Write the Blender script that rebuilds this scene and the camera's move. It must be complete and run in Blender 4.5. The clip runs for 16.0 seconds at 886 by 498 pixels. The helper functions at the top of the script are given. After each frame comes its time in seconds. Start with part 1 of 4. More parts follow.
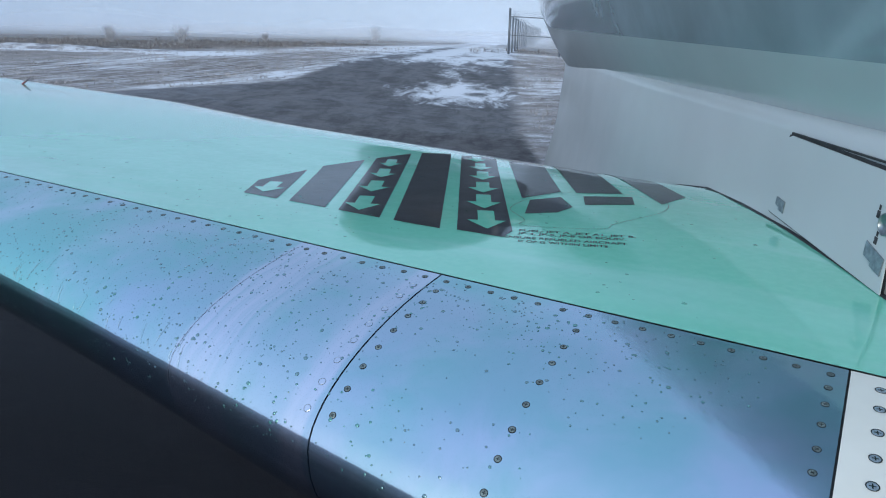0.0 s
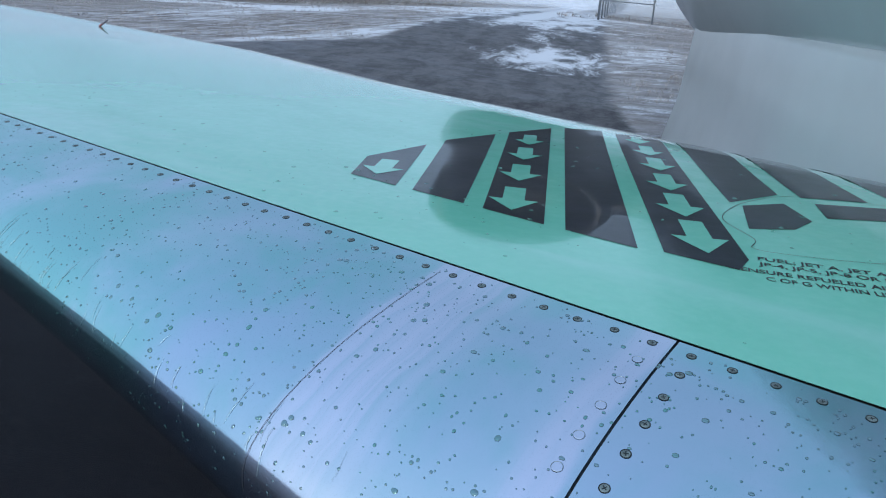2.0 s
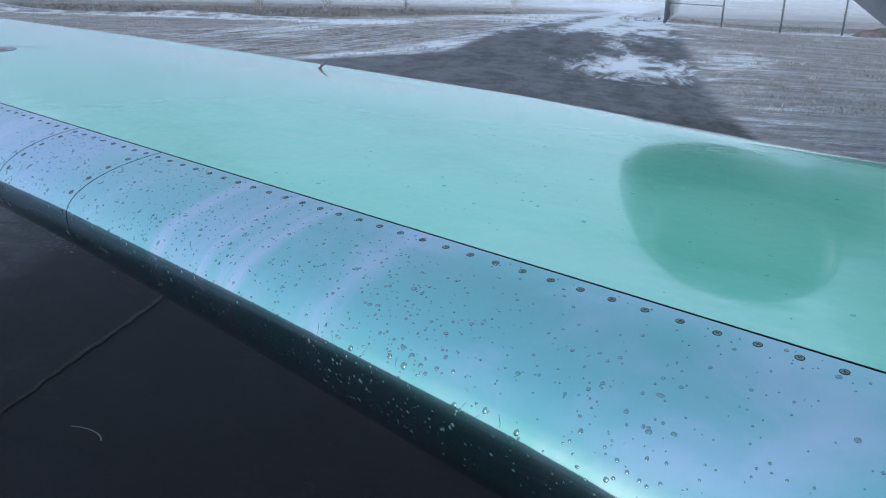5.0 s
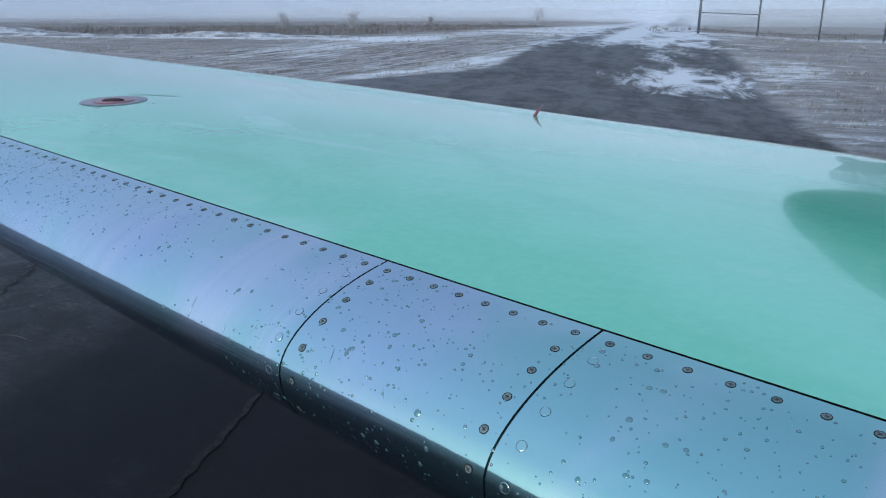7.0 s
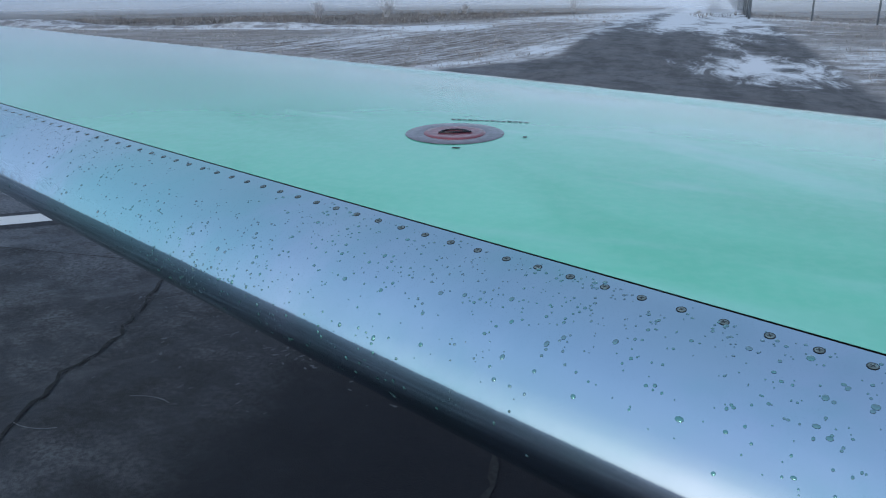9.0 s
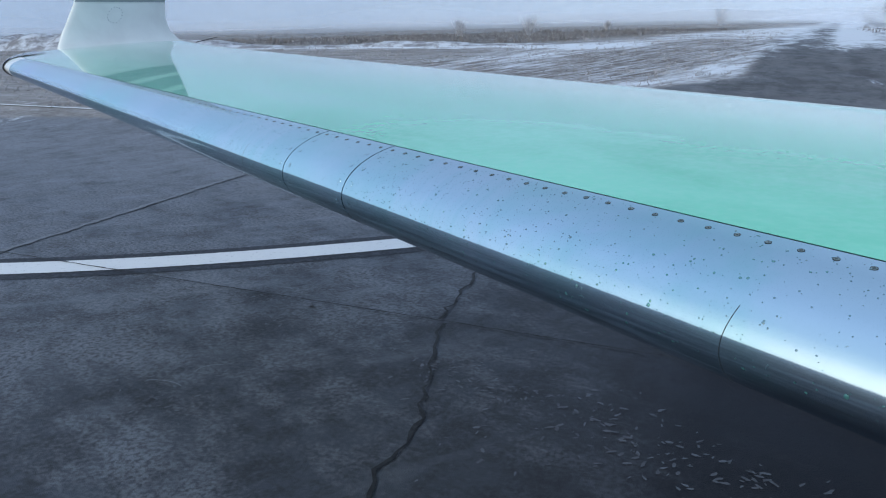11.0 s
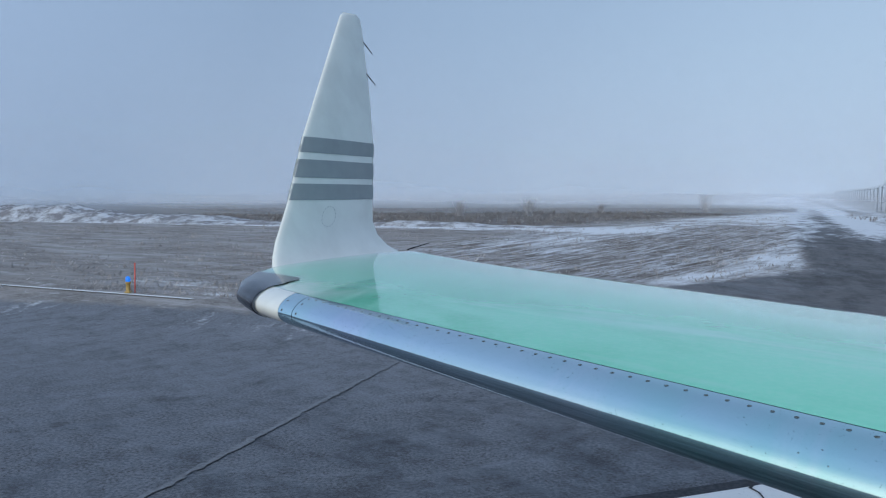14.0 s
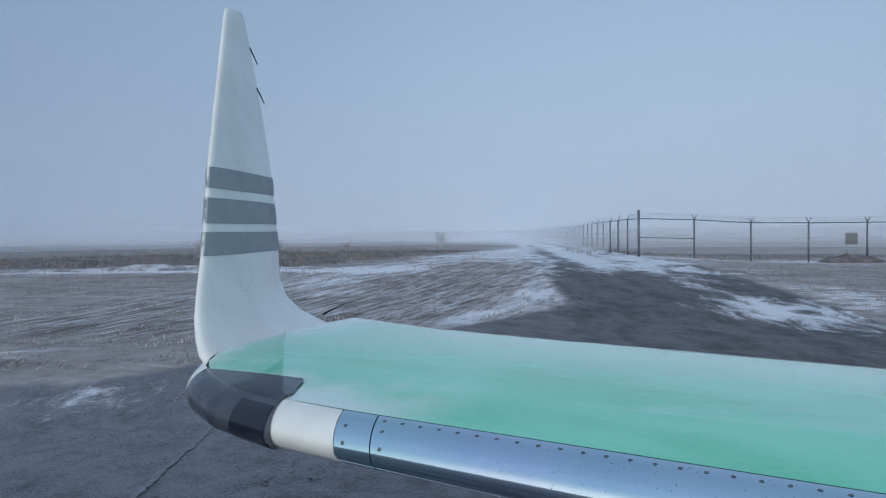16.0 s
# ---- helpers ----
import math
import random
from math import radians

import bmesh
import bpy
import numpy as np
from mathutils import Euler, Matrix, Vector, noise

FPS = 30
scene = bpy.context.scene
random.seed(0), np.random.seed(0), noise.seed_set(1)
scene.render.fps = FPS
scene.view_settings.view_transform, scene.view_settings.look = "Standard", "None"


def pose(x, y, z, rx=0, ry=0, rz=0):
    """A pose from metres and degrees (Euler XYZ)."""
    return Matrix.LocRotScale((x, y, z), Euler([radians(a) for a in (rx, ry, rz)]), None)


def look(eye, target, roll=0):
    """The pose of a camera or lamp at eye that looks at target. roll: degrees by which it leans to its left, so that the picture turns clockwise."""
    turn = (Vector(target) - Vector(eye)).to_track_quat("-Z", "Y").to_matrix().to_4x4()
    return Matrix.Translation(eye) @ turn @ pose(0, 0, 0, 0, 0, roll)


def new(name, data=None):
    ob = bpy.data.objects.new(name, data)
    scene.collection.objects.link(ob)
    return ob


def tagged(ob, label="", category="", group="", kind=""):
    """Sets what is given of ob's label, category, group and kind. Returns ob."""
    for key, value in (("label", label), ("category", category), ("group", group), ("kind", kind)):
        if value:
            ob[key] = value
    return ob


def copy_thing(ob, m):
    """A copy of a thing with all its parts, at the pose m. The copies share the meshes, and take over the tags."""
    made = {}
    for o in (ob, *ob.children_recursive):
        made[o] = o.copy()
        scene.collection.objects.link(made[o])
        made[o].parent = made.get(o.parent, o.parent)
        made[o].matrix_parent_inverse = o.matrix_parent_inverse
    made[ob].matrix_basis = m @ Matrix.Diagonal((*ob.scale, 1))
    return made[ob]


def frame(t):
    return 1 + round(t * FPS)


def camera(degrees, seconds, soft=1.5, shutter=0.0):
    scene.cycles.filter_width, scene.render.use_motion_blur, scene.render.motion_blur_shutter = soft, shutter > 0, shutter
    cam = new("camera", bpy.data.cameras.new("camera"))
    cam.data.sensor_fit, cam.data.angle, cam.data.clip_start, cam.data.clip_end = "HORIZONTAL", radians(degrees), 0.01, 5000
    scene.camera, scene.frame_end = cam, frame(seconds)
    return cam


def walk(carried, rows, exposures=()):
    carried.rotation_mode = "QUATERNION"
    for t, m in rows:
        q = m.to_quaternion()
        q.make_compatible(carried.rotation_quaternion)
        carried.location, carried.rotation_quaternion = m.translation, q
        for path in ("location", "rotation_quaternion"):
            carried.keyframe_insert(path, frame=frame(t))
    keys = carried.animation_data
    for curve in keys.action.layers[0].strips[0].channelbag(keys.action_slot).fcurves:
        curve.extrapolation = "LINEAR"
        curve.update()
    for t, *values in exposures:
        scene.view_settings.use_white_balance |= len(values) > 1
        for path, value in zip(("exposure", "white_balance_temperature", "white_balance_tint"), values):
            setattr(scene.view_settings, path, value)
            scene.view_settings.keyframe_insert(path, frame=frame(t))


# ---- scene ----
cam = camera(60.98, 16.0, soft=1.1)
PATH = [
    (0, (0.001, 0.006, 1.645), (0.000, 1.926, 1.087), 1.24),
    (0.5, (-0.072, 0.245, 1.648), (-0.067, 2.159, 1.068), 2.38),
    (1, (-0.150, 0.382, 1.628), (-0.159, 2.288, 1.020), 2.96),
    (1.5, (-0.176, 0.421, 1.619), (-0.242, 2.316, 0.984), 3.46),
    (2, (-0.175, 0.456, 1.586), (-0.354, 2.338, 0.934), 3.15),
    (2.5, (-0.190, 0.478, 1.603), (-0.479, 2.343, 0.943), 2.74),
    (3, (-0.306, 0.551, 1.580), (-0.657, 2.406, 0.919), 2.00),
    (3.5, (-0.571, 0.715, 1.544), (-0.900, 2.573, 0.880), 2.01),
    (6, (-1.409, 1.120, 1.665), (-1.704, 3.002, 1.056), 1.13),
    (6.5, (-1.627, 1.322, 1.653), (-1.970, 3.200, 1.058), -0.01),
    (7, (-1.892, 1.484, 1.648), (-2.237, 3.358, 1.041), -0.10),
    (7.5, (-2.107, 1.660, 1.655), (-2.438, 3.535, 1.043), -0.61),
    (8, (-2.319, 1.900, 1.663), (-2.643, 3.774, 1.043), -0.87),
    (8.5, (-2.565, 2.025, 1.641), (-2.908, 3.892, 1.011), -0.84),
    (9, (-2.934, 2.090, 1.638), (-3.329, 3.945, 1.004), -0.74),
    (9.5, (-3.252, 2.181, 1.638), (-3.716, 4.016, 0.992), -0.34),
    (10, (-3.512, 2.321, 1.636), (-4.053, 4.132, 0.982), -0.60),
    (12.5, (-5.291, 2.801, 1.764), (-6.083, 4.600, 1.391), -1.18),
    (13, (-5.620, 2.947, 1.784), (-6.392, 4.769, 1.494), -0.96),
    (13.5, (-5.918, 3.143, 1.820), (-6.631, 4.999, 1.607), -0.61),
    (14, (-6.276, 3.273, 1.842), (-6.893, 5.170, 1.696), -0.11),
    (14.5, (-6.573, 3.408, 1.847), (-7.065, 5.345, 1.759), -0.03),
    (15, (-6.808, 3.633, 1.870), (-7.142, 5.604, 1.819), 0.09),
    (15.2, (-6.913, 3.720, 1.871), (-7.182, 5.701, 1.821), 0.15),
    (15.5, (-7.110, 3.808, 1.863), (-7.259, 5.802, 1.833), -0.34),
    (16, (-7.334, 3.884, 1.888), (-7.247, 5.881, 1.839), -0.59),
]
walk(cam, [(t, look(eye, target, roll)) for t, eye, target, roll in PATH],
     exposures=[(0, 0.42), (1.5, 0.42), (3.5, 0.48), (6, 0.34), (7, 0.26), (8.5, 0.12), (9, 0.12), (10, 0.34), (12.5, 0.42), (13.2, 0.24), (14.5, 0.08), (16, -0.06)])

# ---------------------------------------------------------------- light
world = bpy.data.worlds.new("overcast_sky")
scene.world = world
world.use_nodes = True
wn, wl = world.node_tree.nodes, world.node_tree.links
wn.clear()
w_out = wn.new("ShaderNodeOutputWorld")
w_bg = wn.new("ShaderNodeBackground")
w_sky = wn.new("ShaderNodeTexSky")
w_sky.sky_type = "NISHITA"
w_sky.sun_disc = False
w_sky.sun_elevation = radians(16)
w_sky.sun_rotation = radians(200)
w_sky.air_density, w_sky.dust_density = 1.0, 3.0
w_geo = wn.new("ShaderNodeTexCoord")
w_dot = wn.new("ShaderNodeVectorMath")
w_dot.operation = "DOT_PRODUCT"
w_dot.inputs[1].default_value = (-0.35, -0.92, 0.17)
wl.new(w_geo.outputs["Generated"], w_dot.inputs[0])
w_ramp = wn.new("ShaderNodeValToRGB")
w_map = wn.new("ShaderNodeMapRange")
w_map.inputs[1].default_value, w_map.inputs[2].default_value = -1.0, 1.0
wl.new(w_dot.outputs["Value"], w_map.inputs[0])
wl.new(w_map.outputs[0], w_ramp.inputs[0])
SKY_STOPS = [(0.0, (0.43, 0.59, 0.79)), (0.10, (0.318, 0.45, 0.64)), (0.22, (0.27, 0.385, 0.565)), (0.50, (0.36, 0.50, 0.74)), (0.62, (0.42, 0.57, 0.82)), (0.78, (0.47, 0.63, 0.85)), (0.87, (0.64, 0.78, 0.93)), (0.94, (1.0, 1.06, 1.10)), (1.0, (1.30, 1.30, 1.25))]
cr = w_ramp.color_ramp
cr.elements[0].position, cr.elements[0].color = SKY_STOPS[0][0], (*SKY_STOPS[0][1], 1)
cr.elements[1].position, cr.elements[1].color = SKY_STOPS[-1][0], (*SKY_STOPS[-1][1], 1)
for pos, col in SKY_STOPS[1:-1]:
    cr.elements.new(pos).color = (*col, 1)
w_scale = wn.new("ShaderNodeVectorMath")
w_scale.operation = "SCALE"
w_scale.inputs["Scale"].default_value = 0.08
wl.new(w_sky.outputs[0], w_scale.inputs[0])
w_mix = wn.new("ShaderNodeMix")
w_mix.data_type = "RGBA"
w_mix.inputs[0].default_value = 0.9
wl.new(w_scale.outputs[0], w_mix.inputs[6])
wl.new(w_ramp.outputs[0], w_mix.inputs[7])
wl.new(w_mix.outputs[2], w_bg.inputs[0])
w_bg.inputs[1].default_value = 1.0
wl.new(w_bg.outputs[0], w_out.inputs[0])

sun = new("sun", bpy.data.lights.new("sun", "SUN"))
sun.data.energy = 0.8
sun.data.angle = radians(30)
sun.data.color = (1.0, 0.98, 0.93)
sun.matrix_world = look((-7, -18, 9), (0, 0, 0))

# ---------------------------------------------------------------- helpers


def part(name, bm, mat, parent=None, label="", smooth=True):
    me = bpy.data.meshes.new(name)
    bm.to_mesh(me)
    bm.free()
    if smooth:
        me.shade_smooth()
    me.materials.append(mat)
    ob = new(name, me)
    if parent is not None:
        ob.parent = parent
    if label:
        ob["label"] = label
    return ob


def shared(name, me, parent, m, label=""):
    ob = new(name, me)
    ob.matrix_basis = m
    ob.parent = parent
    if label:
        ob["label"] = label
    return ob


def lerp_table(x, xs, ys):
    return float(np.interp(x, xs, ys))


def sstep(a, b, x):
    t = min(1.0, max(0.0, (x - a) / (b - a)))
    return t * t * (3 - 2 * t)


def grid(bm, pts, flip=False):
    """Faces over a table of points, row by row."""
    rows = [[bm.verts.new(p) for p in row] for row in pts]
    for r0, r1 in zip(rows, rows[1:]):
        for a, b, c, d in zip(r0, r0[1:], r1[1:], r1):
            bm.faces.new((d, c, b, a) if flip else (a, b, c, d))
    return rows


def box(bm, lo, hi, bevel=0.0):
    r = bmesh.ops.create_cube(bm, size=1.0)
    for v in r["verts"]:
        v.co = Vector([lo[i] + (v.co[i] + 0.5) * (hi[i] - lo[i]) for i in range(3)])
    if bevel:
        es = {e for v in r["verts"] for e in v.link_edges}
        bmesh.ops.bevel(bm, geom=list(es), offset=bevel, segments=2, profile=0.5, affect="EDGES")


def tube(bm, a, b, r0, r1=None, n=8, cap=True):
    a, b = Vector(a), Vector(b)
    r1 = r0 if r1 is None else r1
    q = (b - a).to_track_quat("Z", "Y")
    ring = [[bm.verts.new(p + q @ Vector((r * math.cos(2 * math.pi * k / n), r * math.sin(2 * math.pi * k / n), 0))) for k in range(n)]
            for p, r in ((a, r0), (b, r1))]
    for k in range(n):
        bm.faces.new((ring[0][k], ring[0][(k + 1) % n], ring[1][(k + 1) % n], ring[1][k]))
    if cap:
        bm.faces.new(ring[0][::-1])
        bm.faces.new(ring[1])


class Nodes:
    """A material's nodes, written in a line each."""

    def __init__(self, name):
        self.mat = bpy.data.materials.new(name)
        self.mat.use_nodes = True
        self.n, self.l = self.mat.node_tree.nodes, self.mat.node_tree.links
        self.b = self.n["Principled BSDF"]
        self.pos = self.n.new("ShaderNodeNewGeometry").outputs["Position"]

    def put(self, socket, value):
        if isinstance(value, bpy.types.NodeSocket):
            self.l.new(value, socket)
        elif isinstance(value, tuple) and len(value) == 3 and len(socket.default_value) == 4:
            socket.default_value = (*value, 1)
        else:
            socket.default_value = value

    def noise(self, scale, detail=3.0, rough=0.55, vec=None, stretch=None, distortion=0.0):
        v = self.pos if vec is None else vec
        if stretch is not None:
            if len(stretch) > 3:
                turn = self.n.new("ShaderNodeMapping")
                self.l.new(v, turn.inputs[0])
                turn.inputs["Rotation"].default_value = (0, 0, radians(stretch[3]))
                v = turn.outputs[0]
            mp = self.n.new("ShaderNodeMapping")
            self.l.new(v, mp.inputs[0])
            mp.inputs["Scale"].default_value = stretch[:3]
            v = mp.outputs[0]
        t = self.n.new("ShaderNodeTexNoise")
        self.l.new(v, t.inputs["Vector"])
        t.inputs["Scale"].default_value, t.inputs["Detail"].default_value = scale, detail
        t.inputs["Roughness"].default_value, t.inputs["Distortion"].default_value = rough, distortion
        return t.outputs[0]

    def fit(self, v, a, b, c=0.0, d=1.0, smooth=True):
        m = self.n.new("ShaderNodeMapRange")
        m.interpolation_type = "SMOOTHSTEP" if smooth else "LINEAR"
        self.l.new(v, m.inputs[0])
        for i, k in enumerate((a, b, c, d)):
            m.inputs[i + 1].default_value = k
        return m.outputs[0]

    def math(self, op, a, b=0.0):
        m = self.n.new("ShaderNodeMath")
        m.operation = op
        self.put(m.inputs[0], a)
        self.put(m.inputs[1], b)
        return m.outputs[0]

    def mix(self, f, a, b):
        m = self.n.new("ShaderNodeMix")
        m.data_type = "RGBA"
        self.put(m.inputs[0], f)
        self.put(m.inputs[6], a)
        self.put(m.inputs[7], b)
        return m.outputs[2]

    def attr(self, name):
        a = self.n.new("ShaderNodeAttribute")
        a.attribute_name = name
        s = self.n.new("ShaderNodeSeparateColor")
        self.l.new(a.outputs["Color"], s.inputs[0])
        return s.outputs

    def bump(self, height, strength=0.3, distance=0.01, after=None):
        m = self.n.new("ShaderNodeBump")
        m.inputs["Strength"].default_value, m.inputs["Distance"].default_value = strength, distance
        self.put(m.inputs["Height"], height)
        if after is not None:
            self.l.new(after, m.inputs["Normal"])
        return m.outputs[0]

    def set(self, **kw):
        for k, v in kw.items():
            self.put(self.b.inputs[k.replace("_", " ")], v)
        return self.mat


def plain(name, col, rough=0.5, metal=0.0, vary=0.12, scale=20.0, **kw):
    m = Nodes(name)
    dark = tuple(c * (1 - vary) for c in col)
    light = tuple(min(1.0, c * (1 + vary)) for c in col)
    v = m.fit(m.noise(scale, 4), 0.3, 0.7)
    r = m.fit(m.noise(scale * 2.3, 3), 0.3, 0.7, rough * 0.85, min(1, rough * 1.15))
    return m.set(Base_Color=m.mix(v, dark, light), Roughness=r, Metallic=metal, **kw)


# ---------------------------------------------------------------- materials
# white paint under a film of green de-icing fluid
m = Nodes("wing_paint_with_green_fluid")
big = m.noise(0.9, 3, 0.5, stretch=(1.0, 1.3, 1.0, 30))
mid = m.noise(3.2, 4, 0.55, stretch=(0.7, 1.5, 1.0, 30), distortion=0.6)
thick = m.math("ADD", m.math("MULTIPLY", big, 0.62), m.math("MULTIPLY", mid, 0.38))
f1 = m.fit(thick, 0.40, 0.60)
col = m.mix(f1, (0.145, 0.66, 0.44), (0.055, 0.53, 0.30))
film = m.fit(m.noise(1.5, 4, 0.6, stretch=(0.6, 1.9, 1.0, 24), distortion=0.5), 0.52, 0.72)
col = m.mix(m.math("MULTIPLY", film, 0.7), col, (0.42, 0.74, 0.72))
sp = m.n.new("ShaderNodeVectorMath")
sp.operation = "DOT_PRODUCT"
m.l.new(m.pos, sp.inputs[0])
sp.inputs[1].default_value = (-0.86853, 0.49473, 0.02998)
ch = m.n.new("ShaderNodeVectorMath")
ch.operation = "DOT_PRODUCT"
m.l.new(m.pos, ch.inputs[0])
ch.inputs[1].default_value = (0.49496, 0.86892, 0.0)
ragged = m.math("MULTIPLY", m.math("SUBTRACT", m.noise(3.5, 4, 0.6), 0.5), 0.5)
col = m.mix(m.fit(m.math("ADD", sp.outputs["Value"], ragged), 1.6, 5.5, 0.58, 0.0), col, (0.24, 0.61, 0.55))
back = m.math("SUBTRACT", m.math("ADD", ch.outputs["Value"], ragged), 1.009)
dry_tip = m.math("MULTIPLY", m.fit(sp.outputs["Value"], 8.95, 9.25), m.fit(back, 0.05, 0.26, 1.0, 0.0))
dry_tip = m.math("MAXIMUM", dry_tip, m.fit(m.math("ADD", sp.outputs["Value"], ragged), 9.75, 9.95))
col = m.mix(m.math("MULTIPLY", dry_tip, 0.85), col, (0.66, 0.76, 0.75))
fine = m.fit(m.noise(60, 3), 0.35, 0.7)
col = m.mix(m.math("MULTIPLY", fine, 0.10), col, (0.34, 0.78, 0.68))
swell = m.noise(2.2, 2, 0.4)
rip = m.noise(26, 3, 0.5, stretch=(1, 1, 1))
nrm = m.bump(swell, 0.25, 0.02)
nrm = m.bump(rip, 0.09, 0.006, after=nrm)
FLUID_PAINT = m.set(Base_Color=col, Roughness=m.fit(thick, 0.3, 0.7, 0.16, 0.05), Coat_Weight=0.9, Coat_Roughness=0.03, Coat_IOR=1.36, IOR=1.45, Specular_IOR_Level=0.3, Normal=nrm)

# dull polished bare metal, partly wet with the same fluid
m = Nodes("bare_metal_leading_edge")
dot = m.n.new("ShaderNodeVectorMath")
dot.operation = "DOT_PRODUCT"
m.l.new(m.pos, dot.inputs[0])
dot.inputs[1].default_value = (-0.86853, 0.49473, 0.02998)
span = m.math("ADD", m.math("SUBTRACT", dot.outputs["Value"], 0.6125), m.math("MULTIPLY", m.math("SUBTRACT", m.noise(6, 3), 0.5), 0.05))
lines = m.n.new("ShaderNodeTexNoise")
lines.noise_dimensions = "1D"
m.l.new(span, lines.inputs["W"])
lines.inputs["Scale"].default_value, lines.inputs["Detail"].default_value = 42, 4
wiped = m.math("MULTIPLY", m.fit(span, 0.13, 0.23), m.fit(span, 0.290, 0.305, 1, 0))
wiped = m.math("MAXIMUM", wiped, m.math("MULTIPLY", m.fit(span, 0.0, 0.012), m.fit(span, 0.03, 0.07, 1, 0)))
bands = m.n.new("ShaderNodeTexNoise")
bands.noise_dimensions = "1D"
m.l.new(span, bands.inputs["W"])
bands.inputs["Scale"].default_value, bands.inputs["Detail"].default_value = 2.6, 3
wiped = m.math("MAXIMUM", wiped, m.math("MULTIPLY", m.math("MULTIPLY", m.fit(bands.outputs[0], 0.53, 0.62), m.fit(span, 0.8, 0.95)), m.fit(span, 2.0, 3.5, 0.75, 0.25)))
wiped = m.math("MULTIPLY", wiped, m.fit(lines.outputs[0], 0.30, 0.62, 0.45, 1.0))
patch = m.math("ADD", m.math("MULTIPLY", m.noise(1.7, 3, 0.5), 0.55), m.math("MULTIPLY", m.noise(5.5, 4, 0.6, distortion=0.4), 0.45))
wet = m.math("MULTIPLY", m.fit(patch, 0.41, 0.60), m.math("MULTIPLY", m.fit(wiped, 0, 1, 1, 0.1), m.fit(span, 1.2, 2.8, 1, 0.6)))
big = m.noise(1.6, 2, 0.5)
tint = m.noise(1.15, 3, 0.5, stretch=(1.0, 0.6, 1.0, 30))
col = m.mix(m.fit(big, 0.3, 0.7), (0.44, 0.62, 0.74), (0.60, 0.74, 0.82))
chord = m.fit(m.noise(7.0, 4, 0.6, stretch=(1.0, 0.12, 1.0, 30)), 0.40, 0.68)
col = m.mix(m.math("MULTIPLY", chord, 0.35), col, (0.64, 0.76, 0.90))
col = m.mix(m.math("MULTIPLY", wet, 0.78), col, (0.20, 0.62, 0.56))
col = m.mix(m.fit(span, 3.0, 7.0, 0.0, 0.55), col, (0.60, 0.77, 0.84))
col = m.mix(m.fit(tint, 0.53, 0.68, 0.0, 0.55), col, (0.33, 0.74, 0.70))
col = m.mix(m.fit(tint, 0.46, 0.32, 0.0, 0.45), col, (0.56, 0.58, 0.86))
col = m.mix(m.math("MULTIPLY", wiped, 0.8), col, (0.74, 0.77, 0.90))
brush = m.noise(220, 3, 0.6, stretch=(1.0, 0.05, 1.0, 30))
rough = m.math("ADD", m.fit(wet, 0, 1, 0.10, 0.08), m.math("MULTIPLY", brush, 0.05))
nrm = m.bump(m.noise(9, 3), 0.08, 0.01)
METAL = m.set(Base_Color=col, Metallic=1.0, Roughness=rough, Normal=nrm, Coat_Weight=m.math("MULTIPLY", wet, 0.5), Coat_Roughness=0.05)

WHITE = plain("white_aircraft_paint", (0.72, 0.76, 0.74), 0.22, 0, 0.05, 6, Coat_Weight=0.5, Coat_Roughness=0.06)
# white flank paint, its shade and dark reflections put into a greyer base colour
FAIR = plain("shaded_white_fairing_paint", (0.45, 0.51, 0.54), 0.4, 0, 0.05, 1.2, Coat_Weight=0.35, Coat_Roughness=0.10)
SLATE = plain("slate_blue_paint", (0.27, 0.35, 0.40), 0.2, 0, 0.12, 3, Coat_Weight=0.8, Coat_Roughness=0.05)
GREY_STRIPE = plain("grey_stripe_paint", (0.27, 0.31, 0.33), 0.45, 0, 0.05, 8)
m = Nodes("black_walkway_grit")
grit = m.noise(420, 2, 0.6)
nrm = m.bump(m.noise(30, 3), 0.10, 0.004, after=m.bump(grit, 0.12, 0.0008))
BLACK_GRIT = m.set(Base_Color=m.mix(m.fit(m.noise(14, 4), 0.35, 0.7), (0.006, 0.006, 0.010), (0.016, 0.016, 0.026)), Roughness=0.35, Specular_IOR_Level=0.1, Coat_Weight=0.85, Coat_Roughness=0.03, Coat_IOR=1.28, Normal=nrm)
BLACK = plain("black_paint", (0.006, 0.008, 0.018), 0.22, 0, 0.2, 12)
SEAL = plain("dark_sealant", (0.018, 0.022, 0.026), 0.5, 0, 0.3, 30)
INK = plain("black_lettering", (0.02, 0.02, 0.025), 0.4, 0, 0.1, 30)
SCREW = plain("dark_wet_screw_head", (0.20, 0.26, 0.265), 0.5, 0.6, 0.35, 160)
SCREW_RING = plain("countersunk_screw_rim", (0.016, 0.026, 0.03), 0.4, 0.4, 0.3, 120)
RIVET = plain("flush_rivet_metal", (0.55, 0.63, 0.70), 0.35, 0.9, 0.15, 160)
RIVET_RIM = plain("rivet_rim", (0.20, 0.27, 0.31), 0.4, 0.7, 0.2, 120)
STEEL = plain("latch_steel", (0.28, 0.33, 0.36), 0.38, 0.8, 0.2, 90)
RED = plain("red_filler_cap", (0.20, 0.035, 0.05), 0.35, 0, 0.25, 50, Coat_Weight=0.6)
COLLAR = plain("grey_filler_collar", (0.15, 0.14, 0.17), 0.4, 0.2, 0.2, 60, Coat_Weight=0.6)
GALV = plain("galvanised_fence_steel", (0.13, 0.15, 0.17), 0.5, 0.5, 0.2, 12)
YELLOW = plain("weathered_yellow_paint", (0.36, 0.24, 0.07), 0.5, 0, 0.25, 40)
ORANGE = plain("orange_red_wand", (0.65, 0.10, 0.07), 0.5, 0, 0.15, 30)
